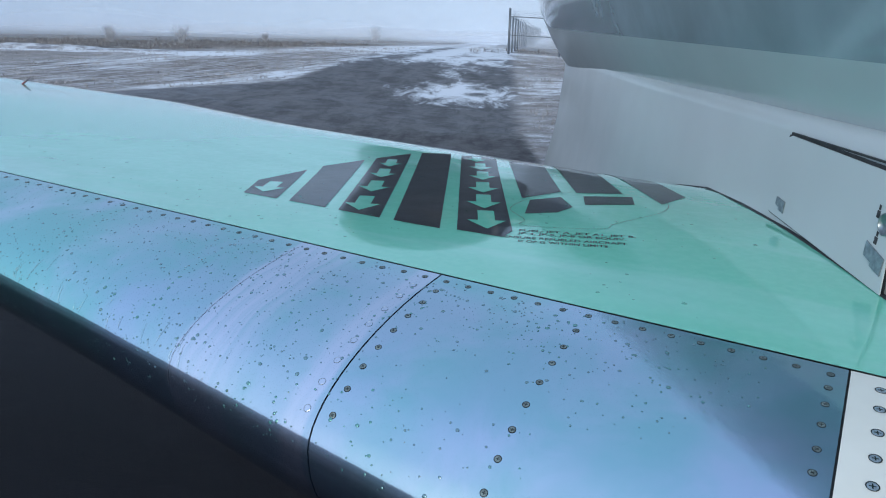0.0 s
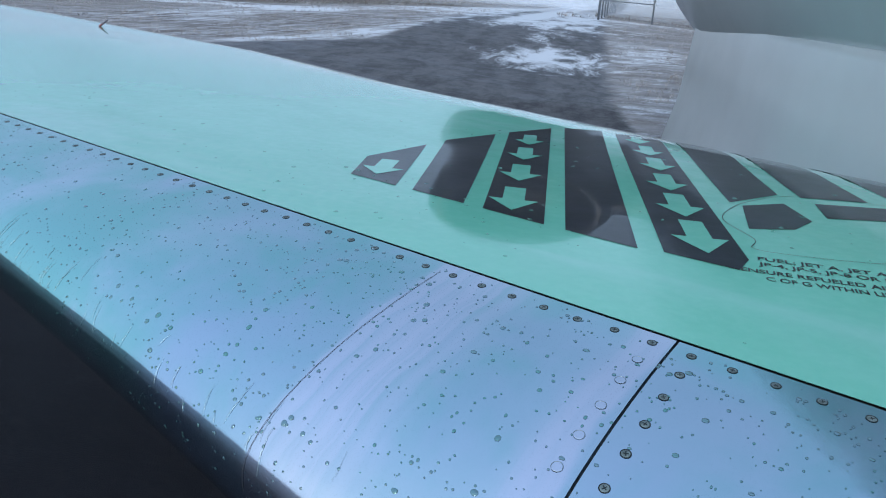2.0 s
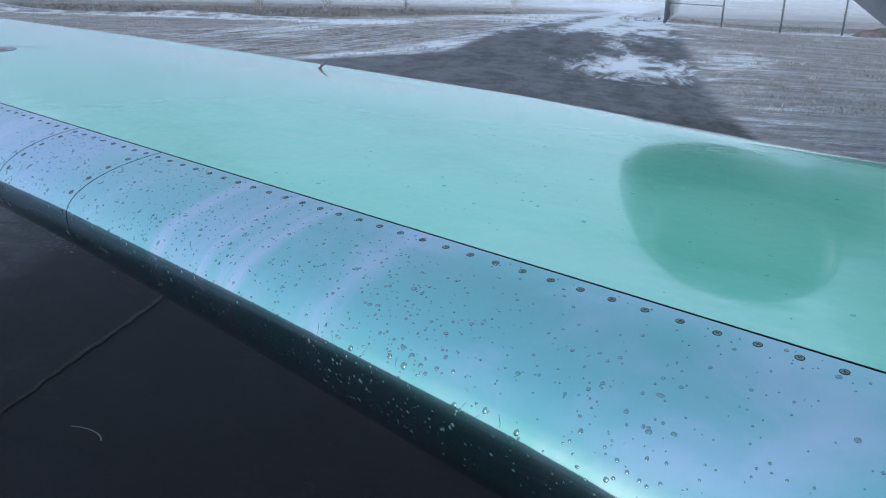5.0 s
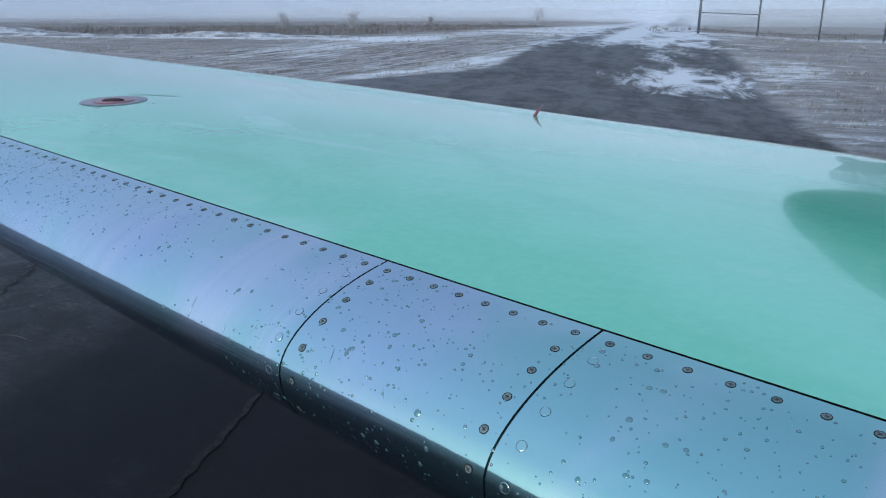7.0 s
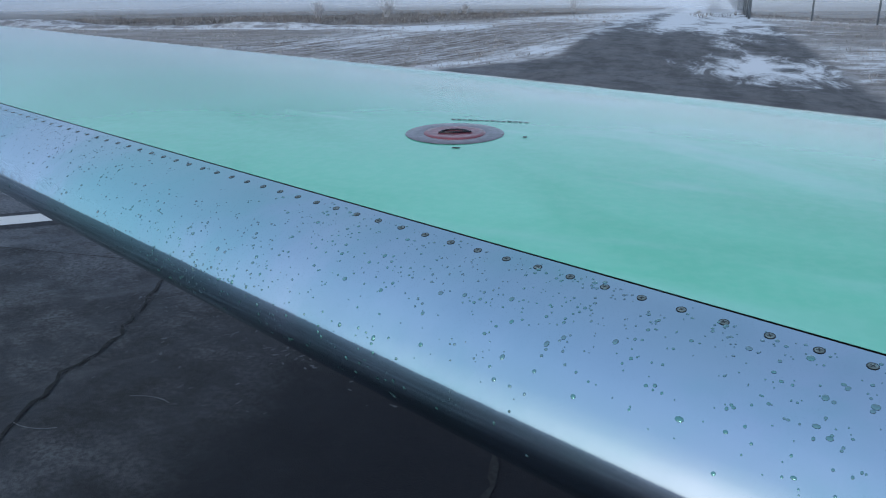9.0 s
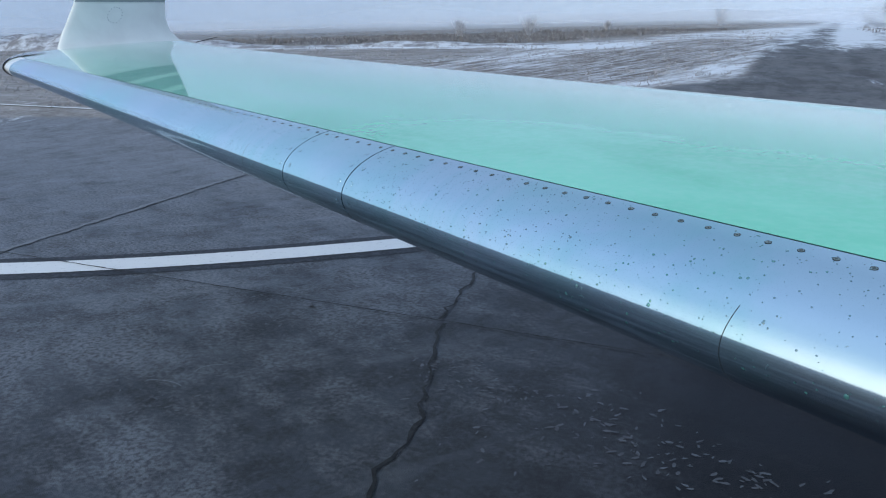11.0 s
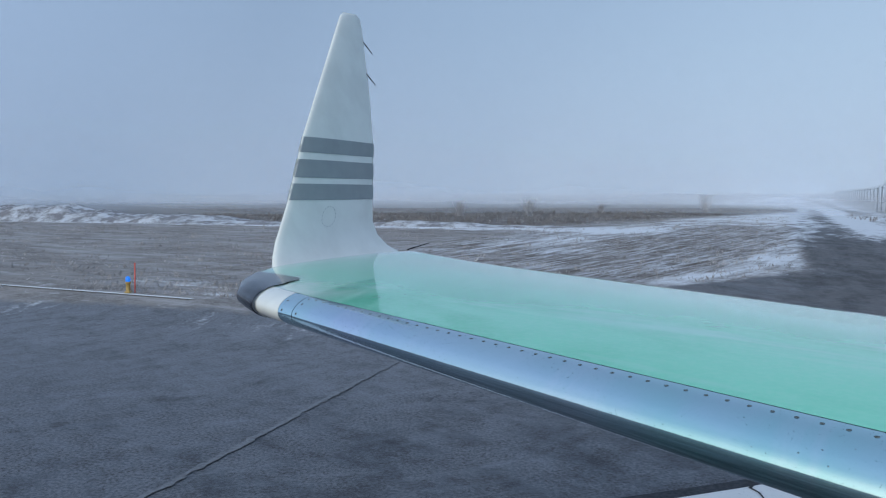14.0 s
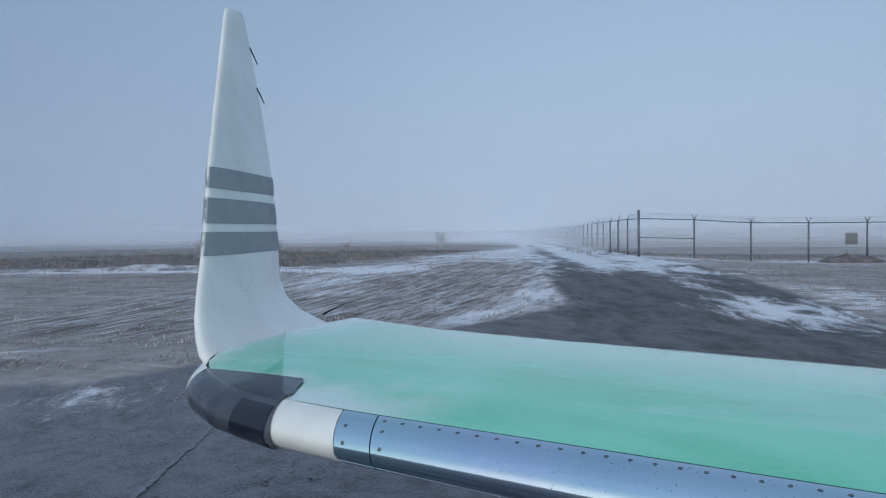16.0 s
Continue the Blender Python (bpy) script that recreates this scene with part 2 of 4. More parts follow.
SIGN = plain("dull_grey_sign", (0.16, 0.18, 0.19), 0.6, 0, 0.15, 10)
# nacelle's shaded underside put into a dark base colour, for its reflection
FLARE = plain("shaded_nacelle_paint", (0.055, 0.07, 0.085), 0.3, 0, 0.15, 2, Coat_Weight=0.2)
m = Nodes("blue_taxi_lens")
BLUE = m.set(Base_Color=(0.02, 0.12, 0.5), Roughness=0.15, Emission_Color=(0.01, 0.25, 1.0), Emission_Strength=0.5)
m = Nodes("clear_tip_lens")
TIP_LENS = m.set(Base_Color=m.mix(m.fit(m.noise(4, 3), 0.35, 0.65), (0.035, 0.042, 0.062), (0.085, 0.10, 0.125)), Roughness=0.10, Specular_IOR_Level=0.35)
m = Nodes("fluid_droplet")
DROP = m.set(Base_Color=m.mix(m.fit(m.noise(8, 3), 0.4, 0.62), (0.15, 0.28, 0.34), (0.10, 0.31, 0.31)), Roughness=0.10, Coat_Weight=1.0, Coat_Roughness=0.02, Metallic=0.6)

STREAK = plain("dark_wet_streak", (0.22, 0.33, 0.37), 0.2, 0.7, 0.3, 30)

# ground: asphalt, frosted turf and blown snow, by soft masks laid on the sheet
m = Nodes("frosted_airfield_ground")
zone = m.attr("zone")
cover = m.attr("cover")
edge = m.math("SUBTRACT", m.noise(1.4, 5, 0.6), 0.5)
edge2 = m.math("SUBTRACT", m.noise(6.0, 4, 0.65), 0.5)
wob = m.math("ADD", m.math("MULTIPLY", edge, 0.22), m.math("MULTIPLY", edge2, 0.16))
paved = m.fit(m.math("ADD", zone[0], wob), 0.44, 0.56)
drift = m.noise(0.55, 5, 0.62, stretch=(0.9, 0.65, 1.0, 8), distortion=1.0)
loose = m.noise(1.6, 6, 0.7, stretch=(0.6, 1.2, 1.0, 0), distortion=0.7)
streak = m.noise(2.6, 6, 0.7, stretch=(0.95, 0.13, 1.0, 23), distortion=0.5)
tracks = m.noise(1.5, 7, 0.75, stretch=(1.0, 0.42, 1.0, 4), distortion=0.8)
streak = m.mix(m.fit(cover[1], 0.1, 0.5), loose, streak)
streak = m.mix(paved, streak, tracks)
snow_v = m.math("ADD", m.math("ADD", m.math("MULTIPLY", drift, 0.40), m.math("MULTIPLY", streak, 1.05)), m.math("SUBTRACT", zone[1], 0.72))
speck = m.noise(14, 5, 0.75)
snow_v = m.math("ADD", snow_v, m.math("MULTIPLY", m.math("SUBTRACT", speck, 0.5), 0.34))
snow = m.fit(snow_v, 0.47, 0.72)
a1 = m.noise(0.6, 6, 0.68, stretch=(0.8, 1.2, 1, 20))
a2 = m.noise(38, 4, 0.7)
a4 = m.noise(3.2, 9, 0.78, stretch=(1.2, 0.7, 1, 25))
a5 = m.noise(1.6, 8, 0.75, stretch=(0.3, 1.2, 1, -40), distortion=0.6)
a3 = m.noise(170, 2, 0.6)
# asphalt tone: near-black on the wing root side, paler grey outboard
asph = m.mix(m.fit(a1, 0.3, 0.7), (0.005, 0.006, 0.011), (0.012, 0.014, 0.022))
pale_asph = m.mix(m.fit(a1, 0.3, 0.7), (0.038, 0.047, 0.064), (0.078, 0.094, 0.122))
pale_asph = m.mix(m.fit(a4, 0.42, 0.56, 0.92, 0.0), pale_asph, (0.016, 0.019, 0.027))
pale_asph = m.mix(m.fit(a5, 0.52, 0.70, 0.0, 0.5), pale_asph, (0.22, 0.25, 0.30))
asph = m.mix(zone[2], asph, pale_asph)
place = m.n.new("ShaderNodeSeparateXYZ")
m.l.new(m.pos, place.inputs[0])
rimed = m.math("MULTIPLY", m.fit(place.outputs[1], 7.5, 11.0), m.fit(place.outputs[0], -5.0, -7.5))
asph = m.mix(m.math("MULTIPLY", rimed, m.fit(a4, 0.35, 0.65, 0.15, 0.6)), asph, (0.165, 0.175, 0.20))
brown = m.mix(m.fit(m.noise(2.2, 8, 0.75, stretch=(1.0, 0.4, 1, 4)), 0.38, 0.62), (0.032, 0.031, 0.034), (0.115, 0.112, 0.118))
asph = m.mix(m.fit(cover[2], 0.0, 1.0), asph, brown)
asph = m.mix(m.math("MULTIPLY", m.fit(a2, 0.45, 0.75), m.fit(zone[2], 0, 1, 0.04, 0.5)), asph, (0.15, 0.165, 0.19))
asph = m.mix(m.math("MULTIPLY", m.fit(m.noise(11, 6, 0.75, stretch=(0.5, 1.4, 1, 25)), 0.5, 0.68), 0.6), asph, (0.012, 0.013, 0.018))
frost = m.fit(m.math("ADD", m.noise(2.0, 6, 0.7, stretch=(0.7, 1.2, 1, 25)), m.math("MULTIPLY", zone[2], 0.22)), 0.52, 0.80)
asph = m.mix(m.math("MULTIPLY", m.math("MULTIPLY", frost, m.fit(zone[2], 0, 0.5, 0.2, 1.0)), m.fit(a2, 0.35, 0.6, 0.05, 0.55)), asph, (0.22, 0.24, 0.28))
t1 = m.noise(1.3, 5, 0.65, stretch=(0.5, 1.5, 1, 10))
t2 = m.noise(24, 5, 0.75)
turf = m.mix(m.fit(t1, 0.3, 0.7), (0.12, 0.112, 0.11), (0.265, 0.25, 0.245))
turf = m.mix(m.fit(t2, 0.42, 0.72), turf, (0.30, 0.29, 0.29))
t3 = m.noise(5.0, 7, 0.8, stretch=(1.2, 0.10, 1.0, 23))
turf = m.mix(m.math("MULTIPLY", m.fit(t3, 0.40, 0.52, 0.8, 0.0), m.fit(cover[1], 0.1, 0.6, 0.15, 1.0)), turf, (0.060, 0.046, 0.036))
turf = m.mix(m.math("MULTIPLY", m.fit(m.noise(5, 4, 0.7), 0.5, 0.75), 0.5), turf, (0.055, 0.045, 0.038))
rime = m.fit(m.noise(1.1, 6, 0.72, stretch=(0.3, 1.6, 1.0, 8)), 0.44, 0.66)
turf = m.mix(m.math("MULTIPLY", rime, 0.55), turf, (0.40, 0.41, 0.44))
t4 = m.noise(9.0, 6, 0.75, stretch=(0.9, 0.07, 1.0, 23), distortion=0.3)
turf = m.mix(m.math("MULTIPLY", m.fit(t3, 0.50, 0.60, 0.0, 0.85), m.fit(cover[1], 0.1, 0.6, 0.1, 1.0)), turf, (0.50, 0.53, 0.59))
turf = m.mix(m.math("MULTIPLY", m.fit(t4, 0.36, 0.48, 0.75, 0.0), m.fit(cover[1], 0.1, 0.6, 0.1, 1.0)), turf, (0.075, 0.055, 0.042))
turf = m.mix(m.math("MULTIPLY", m.fit(t4, 0.55, 0.66, 0.0, 0.8), m.fit(cover[1], 0.1, 0.6, 0.1, 1.0)), turf, (0.54, 0.57, 0.63))
turf = m.mix(m.math("MULTIPLY", cover[0], m.fit(t2, 0.3, 0.7, 0.95, 0.6)), turf, (0.10, 0.092, 0.09))
col = m.mix(paved, turf, asph)
col = m.mix(m.math("MULTIPLY", snow, 0.92), col, (0.66, 0.70, 0.76))
turf_h = m.noise(9, 5, 0.7)
h = m.math("ADD", m.math("MULTIPLY", turf_h, 0.8), m.math("MULTIPLY", snow, 0.5))
nrm = m.bump(m.mix(paved, h, m.math("MULTIPLY", a3, 0.25)), 0.6, 0.03)
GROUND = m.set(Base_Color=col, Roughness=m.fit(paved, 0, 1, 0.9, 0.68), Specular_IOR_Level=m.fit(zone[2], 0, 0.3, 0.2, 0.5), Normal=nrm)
CRACK = plain("dark_joint_tar", (0.006, 0.007, 0.010), 0.7, 0, 0.3, 20)
m = Nodes("worn_white_line_paint")
wear = m.fit(m.noise(34, 6, 0.8), 0.30, 0.44)
LINE = m.set(Base_Color=m.mix(wear, (0.33, 0.35, 0.38), (0.66, 0.68, 0.70)), Roughness=0.7)
BORDER = plain("black_line_border", (0.014, 0.017, 0.026), 0.7, 0, 0.25, 14)
m = Nodes("piled_snow")
SNOW = m.set(Base_Color=m.mix(m.fit(m.noise(1.6, 6, 0.7), 0.40, 0.62), (0.20, 0.20, 0.22), (0.56, 0.60, 0.66)), Roughness=0.85, Normal=m.bump(m.noise(3.0, 6, 0.7), 0.8, 0.15))
FROST = plain("pale_frost_streak", (0.15, 0.165, 0.19), 0.8, 0, 0.2, 30)
TWIG = plain("frosted_twigs", (0.42, 0.42, 0.44), 0.8, 0, 0.25, 8)
DIRT = plain("frozen_dirt", (0.13, 0.12, 0.12), 0.9, 0, 0.4, 3)

# ---------------------------------------------------------------- ground


def land(x, y):
    a = 0.28 * sstep(10.5, 14.5, y) * (1 - sstep(-6, 2, x))
    b = 0.62 * sstep(14, 31, y) * (1 - 0.45 * sstep(3, 9, x))
    return a + b * (1 - 0.3 * (1 - sstep(-6, 2, x)))


def road_mid(y):
    return -1.15 + 0.075 * (y - 19) + 0.0009 * max(0.0, y - 19) ** 2 * (1 if y < 60 else 60 / y)


def road_dist(x, y):
    """How far inside the paved ground a place lies, in metres (negative outside)."""
    mid = road_mid(y)
    half = 2.85 - 0.3 * sstep(20, 40, y)
    left = 3.6 * max(0.0, (20.0 - y) / 5.0) ** 1.6
    d_road = min(x - (mid - half - left), (mid + half) - x)
    d_apron = min(12.6 - y + 0.03 * (x + 15) - 9.0 * sstep(0.7, 1.4, x) * sstep(5, 9, y), y + 11.0)
    return max(d_road, d_apron)


def bell(v, w):
    return math.exp(-((v / w) ** 2))


def furrow(x, y):
    """How far a place lies to the road's side of the rutted verge's middle line."""
    return (x + 5.4) * 0.92 - (y - 23.4) * 0.39


def weeds(x, y):
    """Where tall dead weeds cover the field, 0 to 1."""
    if x > road_mid(y):
        return 0.55 * sstep(38, 41, y) * (1 - sstep(60, 90, y))
    return sstep(29.3, 30.6, y + 0.05 * (x + 15)) * sstep(-6.6, -8.6, furrow(x, y)) * (1 - sstep(58, 85, y))


def snow_share(x, y):
    """How much snow lies on the ground at a place, 0 to 1."""
    d, mid, q = road_dist(x, y), road_mid(y), furrow(x, y)
    if y < -9:
        return 0.45
    if y < 12.8 and d > 0:
        return 0.16 + 0.30 * bell(y - 12.2, 1.2) * (1 - sstep(-10, -6, x))
    if d > 0:
        g = 0.27 + 0.27 * bell(x - 0.15, 1.8) * sstep(15.3, 16.9, y) * (1 - sstep(18.8, 22, y))
        g += 0.24 * bell(x - 0.1 - 0.07 * (y - 19), 0.9) * sstep(17, 19, y)
        g += 0.24 * bell(x - mid + 0.6, 0.9) * sstep(24, 28, y)
        g += 0.30 * sstep(22, 34, y) - 0.24 * (bell(x - mid + 1.3, 0.4) + bell(x - mid - 0.7, 0.4)) * sstep(26, 33, y)
        return g + 0.14 * bell(d, 0.7) * sstep(16, 19, y)
    if x < mid:
        g = 0.37 + 0.22 * bell(q + 4.3, 2.1) * sstep(18.5, 23, y) + 0.14 * bell(d + 0.6, 1.1) * sstep(15.5, 17.5, y)
        g += 0.12 * bell(q - 1.9, 1.0) - 0.10 * bell(q + 1.0, 1.2) * sstep(30, 27, y)
        g += 0.40 * bell(y - 28.2 + 0.05 * (x + 15), 0.9) * sstep(-6, -9, x) + 0.16 * bell(d + 4, 6) * sstep(33, 40, y)
        g += 0.16 * bell(y - 14.2, 0.8) * bell(x + 13, 3.0)
        return g - 0.22 * weeds(x, y) + 0.20 * sstep(66, 95, y)
    g = 0.385 + 0.12 * bell(d + 0.6, 0.9) + 0.26 * bell(y - 36.5, 2.4) * sstep(2, 5, x) + 0.10 * bell(y - 21, 1.2) * bell(x - 3, 2)
    return g + 0.12 * sstep(60, 100, y) - 0.15 * weeds(x, y)


def axis(stops):
    out = []
    for (a, b, step) in stops:
        out += list(np.arange(a, b, step))
    return out + [stops[-1][1]]


gx = axis([(-1500, -200, 130), (-200, -70, 13), (-70, -30, 2.0), (-30, 24, 0.55), (24, 70, 2.3), (70, 200, 13), (200, 1500, 130)])
gy = axis([(-900, -60, 120), (-60, -6, 6), (-6, 12, 0.6), (12, 56, 0.5), (56, 130, 2.5), (130, 300, 14), (300, 2600, 230)])
bm = bmesh.new()
zone_layer = bm.verts.layers.float_color.new("zone")
cover_layer = bm.verts.layers.float_color.new("cover")
rows = grid(bm, [[(x, y, land(x, y)) for x in gx] for y in gy])
for row in rows:
    for v in row:
        x, y = v.co.x, v.co.y
        r = 0.5 + max(-0.5, min(0.5, road_dist(x, y) / 3.0))
        # wet is a tone value: 0 near-black by the root, higher is paler
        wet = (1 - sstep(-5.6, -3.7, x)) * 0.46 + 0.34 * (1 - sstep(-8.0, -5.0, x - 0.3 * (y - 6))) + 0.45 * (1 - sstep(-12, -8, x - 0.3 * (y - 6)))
        # paler on the unseen apron ahead, which the metal nose reflects
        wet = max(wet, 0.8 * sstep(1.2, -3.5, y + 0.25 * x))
        if y > 12:
            wet = max(wet, 0.35 + 0.4 * sstep(21, 30, y))
        g = snow_share(x, y)
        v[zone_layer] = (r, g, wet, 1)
        rut = 0.0 if x > road_mid(y) else bell(furrow(x, y) + 2.2, 4.2) * sstep(14, 18, y)
        v[cover_layer] = (weeds(x, y), rut, (sstep(11, 15, y) if x < -6 else sstep(7.5, 10.5, y)) * 0.85, 1)
ground = part("ground", bm, GROUND)
tagged(ground, "dark frosty asphalt apron, brown frosted turf and blown snow", "ground", kind="structure")


def ribbon(name, pts, width, mat, z=0.004, jag=0.0, seed=0):
    rnd = random.Random(seed)
    fine = []
    for (a, b) in zip(pts, pts[1:]):
        n = max(1, int(math.dist(a, b) / 0.06)) if jag else 1
        fine += [(a[0] + (b[0] - a[0]) * k / n, a[1] + (b[1] - a[1]) * k / n) for k in range(n)]
    fine.append(pts[-1])
    if jag:
        fine = [(x + rnd.uniform(-jag, jag), y + rnd.uniform(-jag, jag)) for x, y in fine]
    bm = bmesh.new()
    table = []
    for i, (x, y) in enumerate(fine):
        p, q = fine[max(0, i - 1)], fine[min(len(fine) - 1, i + 1)]
        t = Vector((q[0] - p[0], q[1] - p[1], 0)).normalized()
        n = Vector((-t.y, t.x, 0)) * width * 0.5 * (rnd.uniform(0.5, 1.5) if jag else 1)
        c = Vector((x, y, land(x, y) + z))
        table.append((c + n, c - n))
    grid(bm, table, flip=False)
    for f in bm.faces:
        if f.normal.z < 0:
            f.normal_flip()
    return part(name, bm, mat, ground)


LINE_X = np.linspace(-14.5, -2.5, 40)


def line_y(x):
    return 5.93 + 0.30 * (x + 9.89) + 0.058 * (x + 9.89) ** 2


curve = [(float(x), line_y(float(x))) for x in LINE_X]
ribbon("line_border", curve, 0.50, BORDER, 0.003)
ribbon("taxi_line", curve, 0.27, LINE, 0.007)
ribbon("pavement_edge_line", [(-60, 15.8), (-20.5, 13.74), (-15.4, 13.3), (-13.6, 13.15)], 0.10, LINE, 0.012)
ribbon("slab_joint", [(-16, 7.1), (-9.4, 6.55), (-5.64, 6.27), (-1.0, 5.9)], 0.011, CRACK, 0.010, 0.004, 2)
ribbon("slab_joint", [(-3.30, 1.0), (-3.25, 4.5), (-3.2, 9.0)], 0.026, CRACK, 0.006, 0.012, 3)
ribbon("frosted_joint", [(-9.4, 3.0), (-9.4, 6.55), (-9.33, 9.5), (-9.2, 12.5)], 0.05, FROST, 0.009, 0.016, 4)
ribbon("frosted_joint", [(-11.6, 6.78), (-9.4, 6.56)], 0.035, FROST, 0.012, 0.01, 14)
ribbon("pavement_crack", [(-5.64, 6.27), (-5.66, 6.9), (-5.73, 7.65), (-5.85, 8.2), (-5.8, 9.4)], 0.016, CRACK, 0.010, 0.022, 5)
ribbon("pavement_crack", [(-5.60, 6.23), (-5.45, 5.66), (-5.30, 5.15), (-5.32, 4.8), (-5.23, 4.39), (-5.17, 4.09), (-5.08, 3.5), (-5.0, 2.6)], 0.018, CRACK, 0.006, 0.022, 6)
for k, (cx, cy, a0) in enumerate([(-4.80, 4.56, 0.7), (-5.12, 4.44, 4.0), (-6.62, 5.05, 0.9), (-2.9, 3.1, 0.3), (-6.4, 5.3, 2.0)]):
    ribbon("frost_curl", [(cx + 0.16 * math.cos(a0 + q * 0.28), cy + 0.10 * math.sin(a0 + q * 0.28)) for q in range(6)], 0.006, FROST, 0.012, 0, k)

# flecks of frost scraped across the apron
rnd = random.Random(17)
verts, faces = [], []
for (ax, ay, bx, by, n, wide) in ((-7.0, 6.4, -3.6, 5.0, 130, 0.10), (-6.9, 5.2, -6.3, 4.9, 26, 0.08), (-8.6, 9.5, -7.9, 9.9, 40, 0.10), (-5.4, 5.75, -4.4, 4.9, 30, 0.25), (-9.6, 11.3, -7.6, 9.2, 60, 0.15), (-7.2, 6.0, -6.4, 6.1, 24, 0.1)):
    for _ in range(3 * n):
        u = rnd.random()
        cx, cy = ax + (bx - ax) * u + rnd.gauss(0, wide), ay + (by - ay) * u + rnd.gauss(0, wide)
        r, a0, base = rnd.uniform(0.004, 0.017), rnd.uniform(0, 6.3), len(verts)
        for k in range(7):
            a, q = 2 * math.pi * k / 7, r * rnd.uniform(0.4, 1.1)
            px, py = 1.8 * q * math.cos(a), 0.7 * q * math.sin(a)
            verts.append((cx + px * math.cos(a0) - py * math.sin(a0), cy + px * math.sin(a0) + py * math.cos(a0), 0.005))
        faces.append(tuple(range(base, base + 7)))
me = bpy.data.meshes.new("frost_flecks")
me.from_pydata(verts, [], faces)
me.materials.append(plain("thin_frost_fleck", (0.085, 0.095, 0.115), 0.8, 0, 0.35, 12))
flecks = new("frost_flecks", me)
tagged(flecks, "pale flecks of frost scattered on dark asphalt", "frost", kind="stuff")

# ---------------------------------------------------------------- aircraft: wing
S0 = Vector((-0.0003, 1.1613, 1.2666))
D = Vector((-0.86853, 0.49473, 0.02998))
PN = Vector((0.49496, 0.86892, 0.0))
UP = Vector((0, 0, 1))


def wing_at(s, b, h):
    return S0 + D * s + PN * b + UP * h


def shift(s):
    """How far the nose is swept back round the tip."""
    return lerp_table(s, [8.6, 8.76, 8.94, 9.08, 9.18, 9.25, 9.30], [0, 0.010, 0.05, 0.12, 0.20, 0.29, 0.38])


def trail(s):
    return lerp_table(s, [-1.4, 0, 1.4, 2.2, 3, 4.3, 6, 7.5, 8.6, 9.4], [2.2, 2.1, 1.75, 1.50, 1.41, 1.29, 1.19, 1.14, 1.10, 1.08])


def top_h(s, b):
    bc = lerp_table(s, [-1.4, 0, 1.4, 2.2, 4], [0.95, 0.95, 1.05, 1.2, 1.25])
    lift = lerp_table(s, [-0.4, 0.1, 0.7, 2.5], [0.024, 0.004, -0.010, 0.022]) * math.sin(math.pi * min(1.0, max(0.0, b) / 1.15))
    tip = 0.0
    return lift - 0.35 * max(0.0, b - bc) ** 1.6 + tip


NOSE_S = [-1.4, -0.6, 0, 0.6, 1.2, 2.2, 3.9, 5.85, 7.3, 8.5, 8.95, 9.22, 9.30]
NOSE_A = [0.64, 0.56, 0.47, 0.375, 0.31, 0.255, 0.22, 0.170, 0.145, 0.122, 0.115, 0.09, 0.07]
NOSE_B = [0.28, 0.24, 0.205, 0.17, 0.14, 0.118, 0.106, 0.085, 0.066, 0.054, 0.052, 0.05, 0.045]
TH0 = radians(16)


def nose(s, th, out=0.0):
    """A point of the leading edge's section: th 0 is the seam, pi the lowest line."""
    a, b = lerp_table(s, NOSE_S, NOSE_A), lerp_table(s, NOSE_S, NOSE_B)
    t = TH0 + (math.pi - TH0) * th / math.pi
    k = lerp_table(s, [0, 0.6, 1.1, 1.6, 2.1, 3.4], [1, 1, 1.5, 1.5, 1.05, 0.1])
    bu, bl = b * (1 - 0.22 * k), b * (1 + 0.30 * k)
    x = a * math.sin(TH0) - (a + out) * math.sin(t)
    z = -bu * math.cos(TH0) + ((bu if math.cos(t) > 0 else bl) + out) * math.cos(t)
    return wing_at(s, x + shift(s), z)


def skew(s, th):
    """How far a joint leans inboard on its way round the nose."""
    return lerp_table(s, [1.94, 2.14, 2.34, 8.2, 8.5, 8.78, 9.0], [0, -0.012, 0, 0, 0.035, 0.040, 0]) * math.sin(min(th, math.pi / 2))


def nose_normal(s, th):
    e = 1e-3
    du = nose(s + e, th) - nose(s - e, th)
    dv = nose(s, th + e) - nose(s, th - e)
    n = du.cross(dv).normalized()
    return n if (n.dot(nose(s, th, 0.01) - nose(s, th)) > 0) else -n


airplane = new("airplane")
airplane.location = (1.8, 3.0, 0.0)
tagged(airplane, "white business jet wing and flank wet with green de-icing fluid", "airplane")
HOLD = Matrix.Translation(airplane.location).inverted()


def plane_part(name, bm, mat, label="", parent=None, smooth=True):
    """A part of the aircraft, given in world places."""
    ob = part(name, bm, mat, airplane if parent is None else parent, label, smooth)
    if parent is None:
        ob.matrix_parent_inverse = HOLD
    return ob


def spans(a, b, step):
    n = max(1, int(round((b - a) / step)))
    return [a + (b - a) * k / n for k in range(n + 1)]


# upper skin, rear edge and underside
bm = bmesh.new()
top, low = [], []
for s in spans(-1.4, 9.30, 0.09):
    te, b0 = trail(s), shift(s)
    vs = [k / 34 for k in range(35)]
    row = [wing_at(s, b0 + 0.003 + (te - b0 - 0.003) * v, top_h(s, (te - b0) * v)) for v in vs]
    end = row[-1] - UP * 0.012
    base = nose(s, math.pi)
    low_row = [end.lerp(base, v) for v in [k / 8 for k in range(9)]]
    top.append(row + low_row)
grid(bm, top, flip=True)
wing_skin = plane_part("wing", bm, FLUID_PAINT, "white painted wing skin coated in pale green fluid")

# dark sealant core under the metal panels
bm = bmesh.new()
